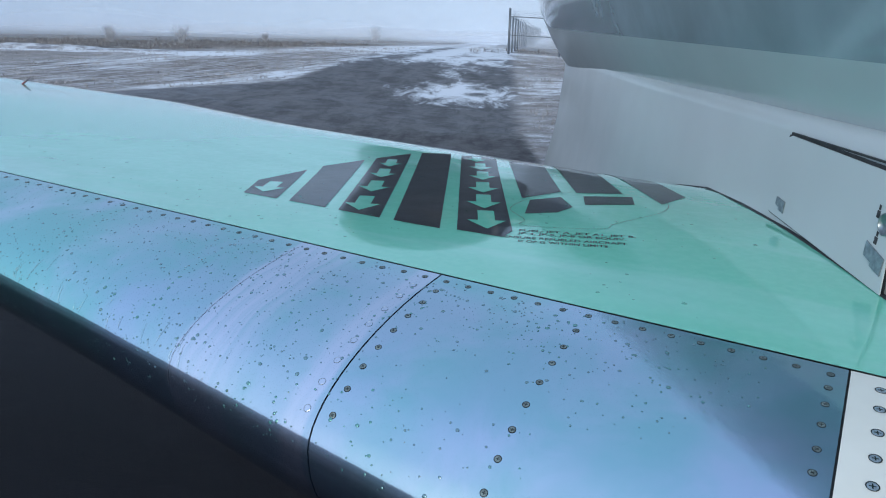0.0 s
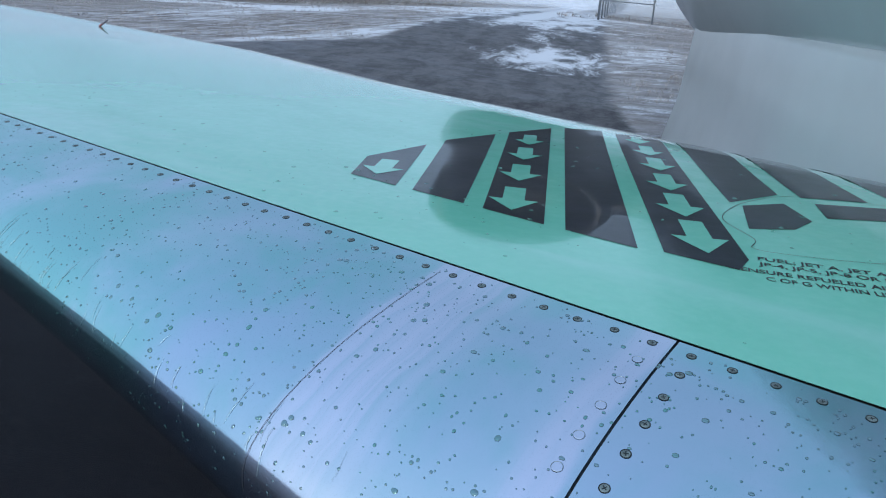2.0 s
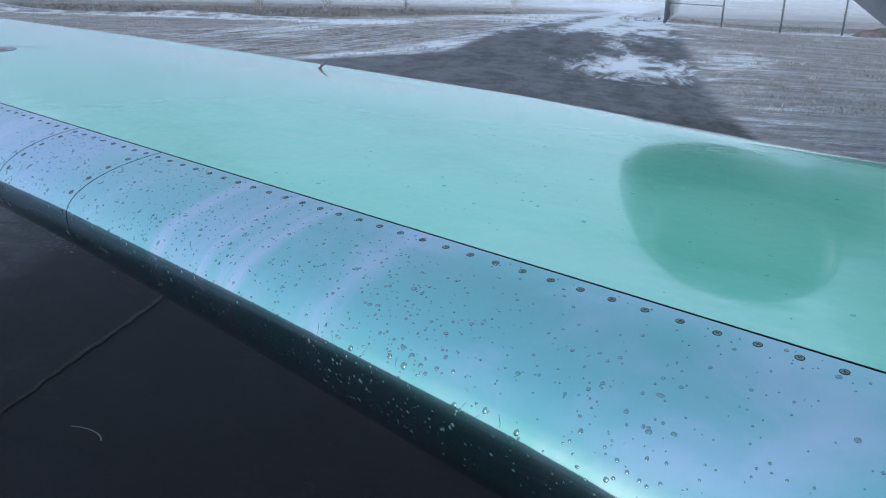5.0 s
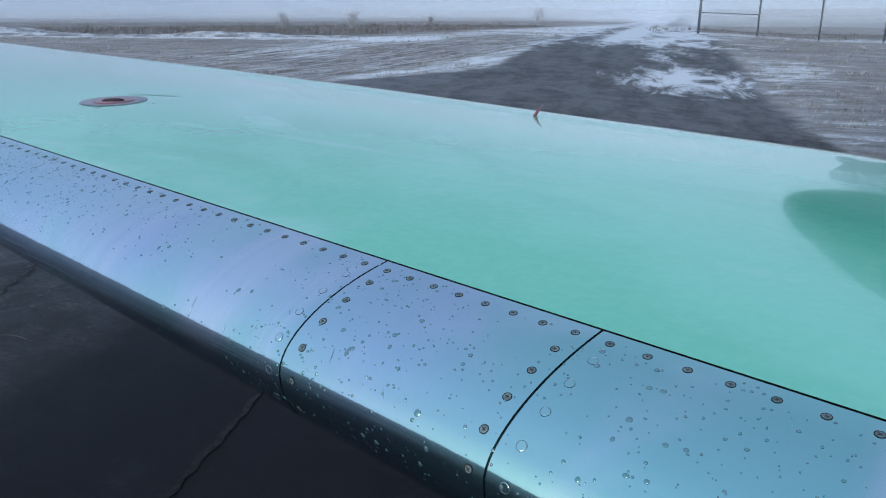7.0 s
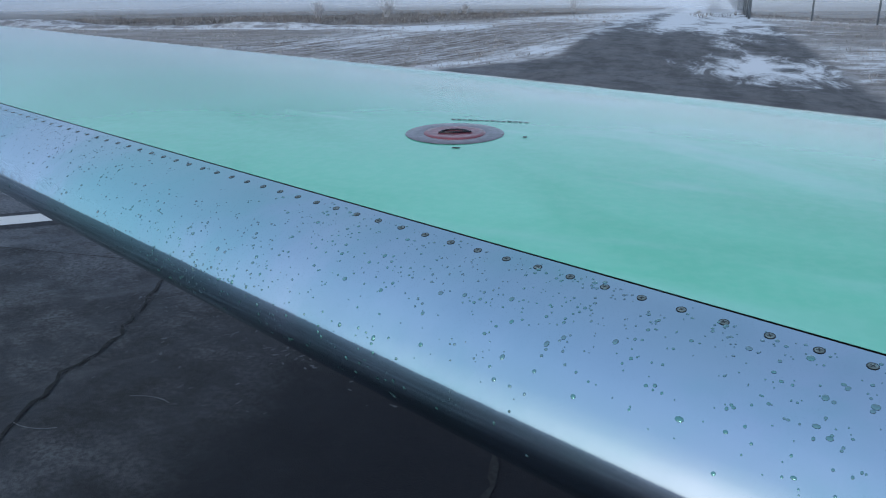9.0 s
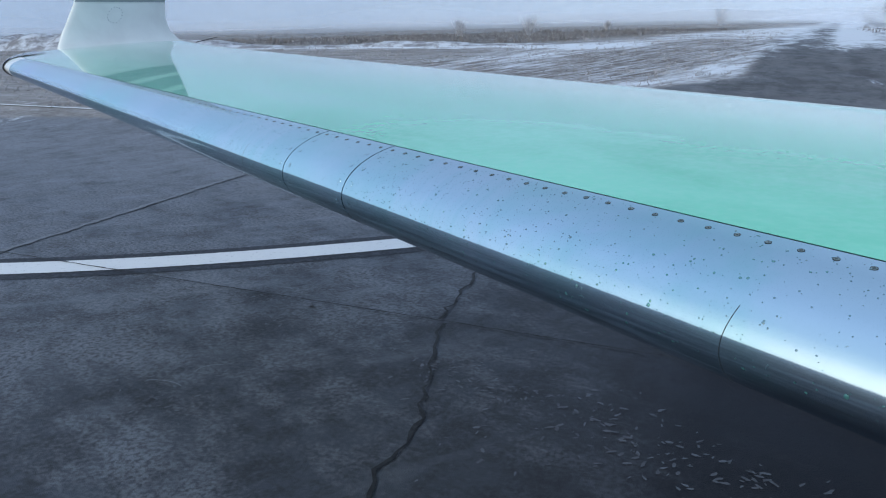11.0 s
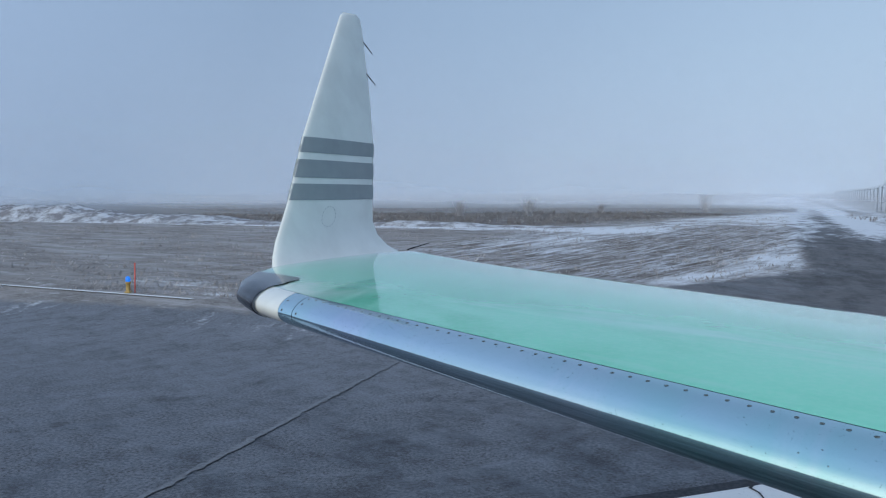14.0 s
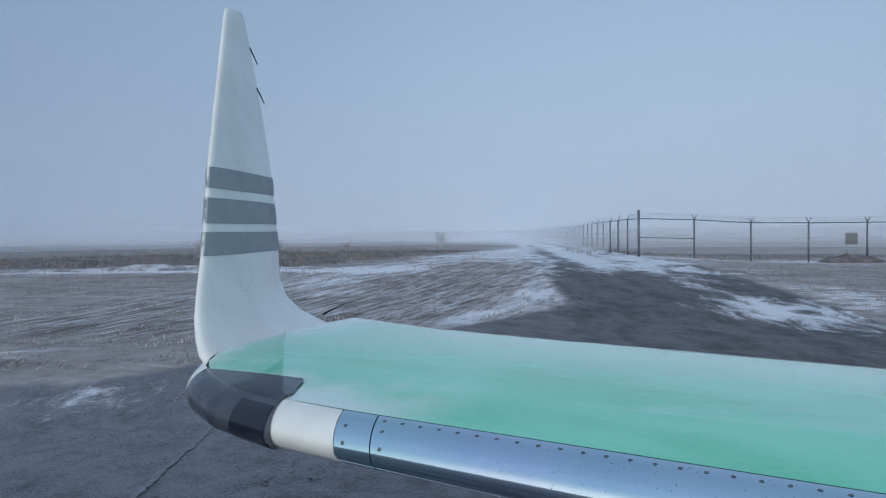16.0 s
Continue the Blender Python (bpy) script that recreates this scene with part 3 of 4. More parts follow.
grid(bm, [[nose(s, math.pi * k / 24, -0.006) for k in range(25)] for s in spans(-1.4, 8.7, 0.1)], flip=False)
grid(bm, [[wing_at(s, b, top_h(s, b) - 0.005) for b in (-0.006, 0.012)] for s in spans(-1.4, 8.7, 0.3)])
plane_part("sealant_core", bm, SEAL, "dark sealant showing in the panel gaps")


def edge_panel(a, b, mat, label, gap=0.0014):
    bm = bmesh.new()
    ss = spans(a + gap, b - gap, 0.07)
    ths = [0.005] + [math.pi * k / 32 for k in range(1, 33)]
    tab = [[nose(s - skew(s, th), th) for th in ths] for s in ss]
    grid(bm, tab)
    # turned-down edges
    grid(bm, [[nose(s, 0.005), nose(s, 0.005) - UP * 0.006] for s in ss], flip=True)
    for s, fl in ((ss[0], True), (ss[-1], False)):
        grid(bm, [[nose(s - skew(s, th), th), nose(s - skew(s, th), th, -0.006)] for th in ths], flip=fl)
    ob = plane_part("leading_edge_panel", bm, mat, label)
    return ob


JOINTS = [-0.59, 0.0, 2.14, 2.45, 5.50, 5.74, 8.52, 8.605]
panels = []
for a, b in zip(JOINTS, JOINTS[1:]):
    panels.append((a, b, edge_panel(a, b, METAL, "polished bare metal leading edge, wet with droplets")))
edge_panel(-1.4, -0.59, WHITE, "white painted root fairing panel")
edge_panel(8.605, 8.777, WHITE, "white painted wing tip nose", 0.001)


def screw_mesh(name, r, mat_top, mat_rim, cross):
    bm = bmesh.new()
    n = 12
    rings = [(r * (1.25 if cross else 1.10), 0.0), (r * (1.12 if cross else 1.03), 0.00012), (r, -0.0001), (r * 0.92, 0.0001), (r * 0.58, 0.00012)]
    vs = [[bm.verts.new((q * math.cos(2 * math.pi * k / n), q * math.sin(2 * math.pi * k / n), z)) for k in range(n)] for q, z in rings]
    for i, (ra, rb) in enumerate(zip(vs, vs[1:])):
        for k in range(n):
            f = bm.faces.new((ra[k], ra[(k + 1) % n], rb[(k + 1) % n], rb[k]))
            f.material_index = 1 if i < 2 else 0
    bm.faces.new(vs[-1])
    if cross:
        for lx, ly, z in ((0.62, 0.13, 0.00022), (0.13, 0.62, 0.00026)):
            bm.faces.new([bm.verts.new((i * lx * r, j * ly * r, z)) for i, j in ((-1, -1), (1, -1), (1, 1), (-1, 1))]).material_index = 1
    me = bpy.data.meshes.new(name)
    bm.to_mesh(me)
    bm.free()
    me.materials.append(mat_top)
    me.materials.append(mat_rim)
    return me


SCREW_ME = screw_mesh("screw", 0.0040, SCREW, SCREW_RING, True)
PALE_ME = screw_mesh("pale_screw", 0.0056, RIVET, SCREW_RING, True)
RIVET_ME = screw_mesh("rivet", 0.0050, METAL, RIVET_RIM, False)


def on_nose(s, th, lift=0.0003, spin=0.0, size_out=0.8):
    s -= skew(s, th)
    n = nose_normal(s, th)
    m4 = n.to_track_quat("Z", "Y").to_matrix().to_4x4()
    return Matrix.Translation(nose(s, th, 0) + n * lift) @ m4 @ pose(0, 0, 0, 0, 0, spin) @ Matrix.Scale(lerp_table(s, [3, 5.5], [1, size_out]), 4)


def th_at(s, dist):
    """The angle at which the section has gone that far from the seam."""
    th, gone, p = 0.0, 0.0, nose(s, 0)
    while gone < dist and th < math.pi:
        th += 0.01
        q = nose(s, th)
        gone += (q - p).length
        p = q
    return th


rnd = random.Random(7)
for a, b, ob in panels:
    if b - a > 0.15:
        n = int(round((b - a - 0.04) / 0.040))
        for k in range(n + 1):
            s = a + 0.02 + (b - a - 0.04) * k / n
            shared("screw", SCREW_ME, ob, on_nose(s, th_at(s, 0.020), spin=rnd.uniform(0, 90)))
    rows_at = [b - 0.022] if b - a < 0.2 else [a + 0.020, b - 0.022]
    for i, s in enumerate(rows_at):
        dark = b <= 0.001 or a == 2.14 or s > 8.4
        top = lerp_table(s, [-0.6, 0, 2.3, 8.6], [0.42, 0.36, 0.26, 0.12])
        step = 0.040 if dark else 0.040
        d = 0.055
        while d < top:
            me = SCREW_ME if dark else RIVET_ME
            shared("screw" if dark else "rivet", me, ob, on_nose(s, th_at(s, d), spin=rnd.uniform(0, 90)))
            d += 0.040
for k in range(9):
    s = -0.262 + 0.006 * k
    shared("screw", SCREW_ME, panels[0][2], on_nose(-0.255, th_at(-0.255, 0.07 + 0.042 * k)))
root_panel = [o for o in airplane.children if o.name.startswith("leading_edge_panel")][-2]
for k in range(8):
    shared("screw", PALE_ME, root_panel, on_nose(-0.625, th_at(-0.625, 0.03 + 0.045 * k)))

# short sealed joint lines across the metal
for s, t0, t1 in ((4.68, 0.9, 2.6), (5.92, 0.9, 2.6), (0.28, 0.06, 1.5)):
    bm = bmesh.new()
    grid(bm, [[nose(s + 0.02 * sstep(0.1, 1.6, t) - 0.0003, t, 0.0005), nose(s + 0.02 * sstep(0.1, 1.6, t) + 0.0003, t, 0.0005)] for t in [t0 + (t1 - t0) * k / 24 for k in range(25)]])
    plane_part("sealed_joint", bm, SEAL)

# ---------------------------------------------------------------- walkway marking
SKIN_LIFT = 0.0008


def skin(s, b, lift=SKIN_LIFT):
    return wing_at(s, b, top_h(s, b - shift(s)) + lift)


def decal(name, outline, mat, label="", lift=SKIN_LIFT, parent=None, cell=0.05):
    """A flat painted shape laid on the wing, cut finely enough to follow it."""
    bm = bmesh.new()
    f = bm.faces.new([bm.verts.new((s, b, 0)) for s, b in outline])
    lo_s, hi_s = min(p[0] for p in outline), max(p[0] for p in outline)
    lo_b, hi_b = min(p[1] for p in outline), max(p[1] for p in outline)
    for ax, lo, hi in ((0, lo_s, hi_s), (1, lo_b, hi_b)):
        for c in np.arange(lo + cell, hi, cell):
            co, no = [0, 0, 0], [0, 0, 0]
            co[ax], no[ax] = float(c), 1
            bmesh.ops.bisect_plane(bm, geom=bm.verts[:] + bm.edges[:] + bm.faces[:], plane_co=co, plane_no=no)
    for v in bm.verts:
        v.co = skin(v.co.x, v.co.y, lift)
    bm.normal_update()
    for f in bm.faces:
        if f.normal.z < 0:
            f.normal_flip()
    return plane_part(name, bm, mat, label, parent)


def stripe(outline, label="wet black anti-slip walkway stripe"):
    return decal("walkway_stripe", outline, BLACK_GRIT, label, 0.0008, wing_skin)


def across(o, p, q):
    return (p[0] + (q[0] - p[0]) * o, p[1] + (q[1] - p[1]) * o)


def arrow(centre, along, side, n=1.0):
    """An arrow of bare skin colour that points forward along a stripe."""
    cx, cy = centre
    shape = [(-0.32, -1.0), (0.32, -1.0), (0.32, 0.1), (0.72, 0.1), (0.0, 1.0), (-0.72, 0.1), (-0.32, 0.1)]
    pts = [(cx + u * side[0] + v * along[0], cy + u * side[1] + v * along[1]) for u, v in shape]
    return decal("arrow", pts, FLUID_PAINT, "pale green arrow left clear in the black stripe", 0.0014, wing_skin)


STRIPES = [
    [(0.655, 0.228), (0.731, 0.356), (0.730, 0.540), (0.556, 0.228)],
    [(0.522, 0.229), (0.733, 0.612), (0.702, 0.764), (0.421, 0.228)],
    [(0.386, 0.228), (0.691, 0.806), (0.649, 0.931), (0.280, 0.227)],
    [(0.246, 0.228), (0.628, 0.960), (0.552, 1.008), (0.139, 0.230)],
    [(0.107, 0.242), (0.513, 1.002), (0.441, 1.083), (0.40, 1.01), (0.011, 0.292), (0.010, 0.245)],
    [(0.118, 0.574), (0.395, 1.08), (0.33, 1.16), (0.070, 0.697)],
    [(0.034, 0.705), (0.285, 1.15), (0.205, 1.21), (-0.064, 0.762)],
    [(0.155, 1.20), (0.075, 1.23), (-0.201, 0.812), (-0.176, 0.689)],
]
for st in STRIPES:
    stripe(st)
stripe([(0.096, 0.569), (0.047, 0.637), (-0.015, 0.551), (-0.005, 0.483), (0.050, 0.437)], "small black walkway patch on the fuel panel")
stripe([(0.006, 0.676), (-0.094, 0.736), (-0.124, 0.653), (-0.030, 0.588)], "small black walkway patch on the fuel panel")
AL = Vector((-0.47, -0.88))
for (cs, cb, ln, wd) in [(0.655, 0.315, 0.062, 0.055),
                         (0.383, 0.314, 0.070, 0.058), (0.468, 0.479, 0.066, 0.056), (0.548, 0.632, 0.060, 0.052), (0.614, 0.767, 0.055, 0.048),
                         (0.095, 0.345, 0.075, 0.058), (0.175, 0.490, 0.070, 0.056), (0.248, 0.628, 0.064, 0.054), (0.318, 0.763, 0.058, 0.052), (0.383, 0.876, 0.050, 0.048), (0.447, 0.975, 0.045, 0.044)]:
    arrow((cs, cb), (AL.x * ln, AL.y * ln), (-0.86 * wd, 0.40 * wd))

# fuel panel outline and lettering
PANEL = [(0.094, 0.458), (0.105, 0.54), (0.092, 0.617), (0.044, 0.711), (-0.05, 0.755), (-0.144, 0.751), (-0.190, 0.69), (-0.195, 0.60), (-0.143, 0.455), (-0.135, 0.405), (-0.05, 0.362), (0.018, 0.345), (0.03, 0.39)]
bm = bmesh.new()
ring = []
for i in range(len(PANEL)):
    p0, p1, p2, p3 = (Vector(PANEL[(i + k) % len(PANEL)]) for k in (-1, 0, 1, 2))
    for q in range(6):
        t = q / 6
        ring.append(tuple(0.5 * (2 * p1 + (p2 - p0) * t + (2 * p0 - 5 * p1 + 4 * p2 - p3) * t * t + (3 * p1 - p0 - 3 * p2 + p3) * t ** 3)))
loop = ring + ring[:1]
table = []
for i, p in enumerate(loop):
    a, b = loop[i - 1 if i else -2], loop[(i + 1) % len(loop) if i < len(loop) - 1 else 1]
    t = Vector((b[0] - a[0], b[1] - a[1])).normalized()
    n = Vector((-t.y, t.x)) * 0.0006
    table.append((skin(p[0] + n.x, p[1] + n.y, 0.0009), skin(p[0] - n.x, p[1] - n.y, 0.0009)))
grid(bm, table)
plane_part("fuel_panel_outline", bm, SEAL, "thin dark outline of the fuel panel", wing_skin)


def lettering(text, origin, right, height, length, parent=None, mat=INK):
    """Words laid on the wing, squeezed to the length that they take up."""
    cu = bpy.data.curves.new("lettering", "FONT")
    cu.body = text
    cu.size = 1.0
    cu.offset = 0.018
    tmp = new("lettering_tmp", cu)
    dg = bpy.context.evaluated_depsgraph_get()
    me = bpy.data.meshes.new_from_object(tmp.evaluated_get(dg))
    bpy.data.objects.remove(tmp)
    xs = [v.co.x for v in me.vertices]
    wid = max(xs) - min(xs)
    r = Vector(right).normalized()
    u = Vector((r.y, -r.x))
    if u.y < 0:
        u = -u
    for v in me.vertices:
        q = Vector(origin) + r * ((v.co.x - min(xs)) / wid * length) + u * (v.co.y * height / 0.72)
        v.co = skin(q.x, q.y, 0.0005)
    me.materials.append(mat)
    ob = new("lettering", me)
    ob.parent = wing_skin if parent is None else parent
    return ob


RT = (-0.209, 0.072)
lettering("FUEL: JET A, JET A1, JET B,", (0.002, 0.302), RT, 0.014, 0.222)
lettering("JP-4, JP-5, JP-8 OR EQUIV.", (-0.004, 0.281), RT, 0.014, 0.205)
lettering("ENSURE REFUELED AIRCRAFT", (0.008, 0.246), RT, 0.014, 0.228)
lettering("C OF G WITHIN LIMITS", (-0.026, 0.233), RT, 0.014, 0.165)

# fuel filler cap
cap = new("filler_cap")
cap.parent = airplane
cap.matrix_parent_inverse = HOLD
cap_n = (skin(3.8, 0.38) - skin(3.9, 0.38)).cross(skin(3.85, 0.45) - skin(3.85, 0.33)).normalized()
cap.matrix_basis = Matrix.Translation(skin(3.902, 0.392, 0.0)) @ (cap_n if cap_n.z > 0 else -cap_n).to_track_quat("Z", "Y").to_matrix().to_4x4()
cap["label"] = "round fuel filler cap with red centre, set in the wing"


def disc(bm, rings, n=40, close=True):
    vs = [[bm.verts.new((r * math.cos(2 * math.pi * k / n), r * math.sin(2 * math.pi * k / n), z)) for k in range(n)] for r, z in rings]
    for ra, rb in zip(vs, vs[1:]):
        for k in range(n):
            bm.faces.new((ra[k], ra[(k + 1) % n], rb[(k + 1) % n], rb[k]))
    if close:
        bm.faces.new(vs[-1])


bm = bmesh.new()
disc(bm, [(0.090, 0.0004), (0.0885, 0.0012), (0.060, 0.0015), (0.058, 0.0010)])
part("collar", bm, COLLAR, cap, "dull grey metal collar")
bm = bmesh.new()
disc(bm, [(0.0565, 0.0010), (0.056, 0.0022), (0.046, 0.0028), (0.032, 0.0020)])
part("cap", bm, RED, cap, "wet dark red cap")
bm = bmesh.new()
for k in range(14):
    a, b = math.pi * (0.1 + 0.8 * k / 14), math.pi * (0.1 + 0.8 * (k + 1) / 14)
    tube(bm, (0.026 * math.cos(a), 0.026 * math.sin(a) - 0.006, 0.003), (0.026 * math.cos(b), 0.026 * math.sin(b) - 0.006, 0.003), 0.002, n=6)
tube(bm, (-0.03, -0.004, 0.003), (0.03, -0.004, 0.003), 0.002, n=6)
part("cap_handle", bm, BLACK, cap, "folded dark handle")
rnd = random.Random(3)
for (ls, lb, n, w) in ((3.99, 0.485, 14, 0.155), (3.785, 0.44, 1, 0.010), (3.83, 0.30, 1, 0.018)):
    for k in range(n):
        s, b = ls - 0.87 * w * k / n, lb + 0.49 * w * k / n
        e = w / n * 0.72
        t = rnd.uniform(0.007, 0.010)
        decal("label_bar", [(s, b), (s - 0.87 * e, b + 0.49 * e), (s - 0.87 * e + 0.49 * t, b + 0.49 * e + 0.87 * t), (s + 0.49 * t, b + 0.87 * t)], SEAL, "", 0.0009, wing_skin, 1.0)

# red and white flow marker near the rear edge
bm = bmesh.new()
p = skin(3.0, 1.171, 0.0)
tube(bm, p, p + Vector((0.018, 0.040, 0.026)), 0.005, 0.003, 8)
part_marker = plane_part("flap_pin", bm, RED, "short red pin standing on the wing near its rear edge", wing_skin)
bm = bmesh.new()
tube(bm, p + Vector((0.010, 0.004, 0.010)), p + Vector((0.022, 0.036, 0.028)), 0.0022, 0.002, 6)
plane_part("flap_pin_stripe", bm, COLLAR, "", wing_skin)

# ---------------------------------------------------------------- wing tip lens and winglet
bm = bmesh.new()
ths = [0.06 + (2.75 - 0.06) * k / 24 for k in range(25)]


def lap(s, width, lift):
    """The strip of upper skin that the cover laps onto, from its rear edge to the nose."""
    return [wing_at(s, shift(s) + width * (1 - k / 4), top_h(s, width * (1 - k / 4)) + lift) for k in range(4)]


def lap_width(s):
    return max(0.004, 0.157 - shift(s)) * (0.25 + 0.75 * sstep(8.765, 8.83, s)) * (1 - 0.5 * sstep(9.09, 9.14, s))


grid(bm, [lap(s, lap_width(s), 0.004) + [nose(s - skew(s, th), th, 0.004) for th in ths] for s in spans(8.768, 9.135, 0.015)])
bmesh.ops.recalc_face_normals(bm, faces=bm.faces)
lens = plane_part("tip_light_cover", bm, TIP_LENS, "smoky clear tip light cover with rounded nose")
bm = bmesh.new()
grid(bm, [[nose(s - skew(s, t) + 0.012 * t, t, 0.0058) for t in [0.42 + 2.4 * k / 24 for k in range(25)]] for s in spans(8.768, 8.868, 0.0125)])
bmesh.ops.recalc_face_normals(bm, faces=bm.faces)
plane_part("tip_light_band", bm, BLACK, "gloss black band beside the tip light")
bm = bmesh.new()
grid(bm, [[nose(s, math.pi * k / 20, -0.001) for k in range(21)] for s in spans(8.775, 9.30, 0.02)])
bmesh.ops.recalc_face_normals(bm, faces=bm.faces)
plane_part("tip_nose", bm, WHITE, "white wing tip nose")

WL = [  # height, front x y, rear x y, inward flare, half thickness
    (1.500, -7.90, 6.02, -7.735, 6.985, 0.10, 0.050),
    (1.535, -7.935, 6.05, -7.775, 6.98, 0.060, 0.050),
    (1.575, -7.955, 6.09, -7.815, 6.96, 0.030, 0.048),
    (1.630, -7.972, 6.14, -7.848, 6.945, 0.012, 0.046),
    (1.700, -7.983, 6.205, -7.863, 6.945, 0.0, 0.044),
    (1.815, -7.993, 6.296, -7.873, 6.966, 0.0, 0.040),
    (1.900, -8.000, 6.350, -7.885, 6.997, 0.0, 0.038),
    (2.113, -8.019, 6.487, -7.914, 7.075, 0.0, 0.034),
    (2.350, -8.043, 6.680, -7.955, 7.135, 0.0, 0.030),
    (2.600, -8.068, 6.885, -8.005, 7.185, 0.0, 0.026),
    (2.760, -8.084, 7.015, -8.036, 7.215, 0.0, 0.022),
    (2.815, -8.090, 7.065, -8.045, 7.205, 0.0, 0.017),
    (2.833, -8.091, 7.095, -8.05, 7.17, 0.0, 0.006),
]


def winglet_ring(i, grow=0.0, lo=None):
    """The section at a height, as a loop: inner face front to rear, then outer face back."""
    z = i
    cols = [lerp_table(z, [w[0] for w in WL], [w[k] for w in WL]) for k in range(1, 7)]
    f, r, fl, th = Vector((cols[0], cols[1], z)), Vector((cols[2], cols[3], z)), cols[4], cols[5]
    ch = r - f
    inn = Vector((ch.y, -ch.x, 0)).normalized()
    inner, outer = [], []
    for k in range(17):
        v = (1 - math.cos(math.pi * k / 16)) / 2
        half = (th + grow) * (2.6 * (math.sqrt(v) * 0.62 - 0.36 * v - 0.26 * v * v + 0.0)) + 0.003
        half = max(half, 0.003 + grow)
        c = f.lerp(r, v)
        inner.append(c + inn * (half + fl * (0.25 + 0.75 * v)))
        outer.append(c - inn * half)
    return inner, outer


bm = bmesh.new()
heights = [w[0] for w in WL]
zs = sorted(set(heights + [1.55, 1.60, 1.66, 1.75, 2.0, 2.23, 2.48, 2.69]))
tab = []
for z in zs:
    a, b = winglet_ring(z)
    tab.append(a + b[::-1] + a[:1])
rows = grid(bm, tab)
bm.faces.new(rows[-1][:-1])
bmesh.ops.remove_doubles(bm, verts=bm.verts, dist=1e-4)
bmesh.ops.recalc_face_normals(bm, faces=bm.faces)
winglet = plane_part("winglet", bm, WHITE, "tall white upturned winglet with three grey bands")
for z0, z1 in ((1.815, 1.891), (1.920, 2.006), (2.040, 2.115)):
    bm = bmesh.new()
    tab = []
    for z in (z0, (z0 + z1) / 2, z1):
        a, b = winglet_ring(z, 0.005)
        tab.append(a + b[::-1] + a[:1])
    grid(bm, tab)
    bmesh.ops.recalc_face_normals(bm, faces=bm.faces)
    plane_part("grey_band", bm, GREY_STRIPE, "grey painted band", winglet)
for z, y, x in ((2.668, 7.195, -8.018), (2.485, 7.155, -7.982)):
    bm = bmesh.new()
    tube(bm, (x, y, z + 0.02), (x + 0.012, y + 0.10, z - 0.03), 0.0034, 0.0026, 6)
    plane_part("static_wick", bm, BLACK, "thin black static wick", winglet)
bm = bmesh.new()
tube(bm, (-7.70, 7.03, 1.545), (-7.62, 7.17, 1.575), 0.004, 0.002, 6)
plane_part("static_wick", bm, BLACK, "thin black static wick", winglet)
rnd = random.Random(5)
for k in range(16):
    a = 2 * math.pi * k / 16 + 0.3
    z, v = 1.735 + 0.048 * math.sin(a), 0.42 + 0.075 * math.cos(a)
    ia, _ = winglet_ring(z)
    j = int(math.acos(1 - 2 * v) / math.pi * 16)
    v0, v1 = ((1 - math.cos(math.pi * q / 16)) / 2 for q in (j, j + 1))
    q = ia[j].lerp(ia[j + 1], (v - v0) / (v1 - v0))
    shared("rivet", RIVET_ME, winglet, Matrix.Translation(q + Vector((0.0008, 0, 0))) @ pose(0, 0, 0, 0, 90, 0) @ Matrix.Scale(0.55, 4))

# ---------------------------------------------------------------- fuselage flank
CX, CZ = 1.80, 2.15


def flank(y, z):
    """The outer face of the lower fairing at a place along the aircraft."""
    base = lerp_table(y, [-3, 0.6, 1.1, 3.0, 4.6, 5.26, 5.6, 7.0], [0.72, 0.69, 0.68, 0.70, 0.745, 0.78, 0.92, 1.5])
    lean = 0.10 * max(0.0, (z - 1.25)) ** 1.0
    root = 0.30 * max(0.0, 1.32 - z) ** 2
    return base + lean - root


bm = bmesh.new()
ys = spans(-3, 4.6, 0.2) + spans(4.7, 5.6, 0.06) + spans(5.8, 7.0, 0.3)
zs = [0.55, 0.8, 1.0, 1.1, 1.18, 1.24, 1.28, 1.33, 1.40, 1.46, 1.485, 1.497, 1.50]
grid(bm, [[Vector((flank(y, z) + (0.02 if z == 1.497 else 0.05 if z == 1.50 else 0) + (0.25 * (0.8 - z) if z < 0.8 else 0), y, z)) for z in zs] for y in ys])
bmesh.ops.recalc_face_normals(bm, faces=bm.faces)
fairing = plane_part("belly_fairing", bm, FAIR, "smooth white belly fairing beside the wing root, toned grey for shade")


def body(y, a, out=0.0):
    r = 1.25 * lerp_table(y, [-6, 4.6, 5.3, 6.5, 9, 12], [1, 1, 0.985, 0.90, 0.62, 0.25]) + out
    return Vector((CX - r * math.cos(a), y, CZ + (0.0 if y < 5 else 0.06 * (y - 5)) + r * math.sin(a)))


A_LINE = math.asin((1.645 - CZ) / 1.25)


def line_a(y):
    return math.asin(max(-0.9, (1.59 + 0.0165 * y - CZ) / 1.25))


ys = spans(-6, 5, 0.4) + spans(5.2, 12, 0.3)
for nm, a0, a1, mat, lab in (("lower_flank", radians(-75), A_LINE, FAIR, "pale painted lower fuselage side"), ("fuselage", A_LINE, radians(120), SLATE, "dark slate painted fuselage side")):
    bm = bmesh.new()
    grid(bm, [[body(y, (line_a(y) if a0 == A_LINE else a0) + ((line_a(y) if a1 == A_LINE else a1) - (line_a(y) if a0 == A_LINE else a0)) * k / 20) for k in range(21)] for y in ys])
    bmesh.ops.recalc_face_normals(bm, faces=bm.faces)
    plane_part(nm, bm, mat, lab)

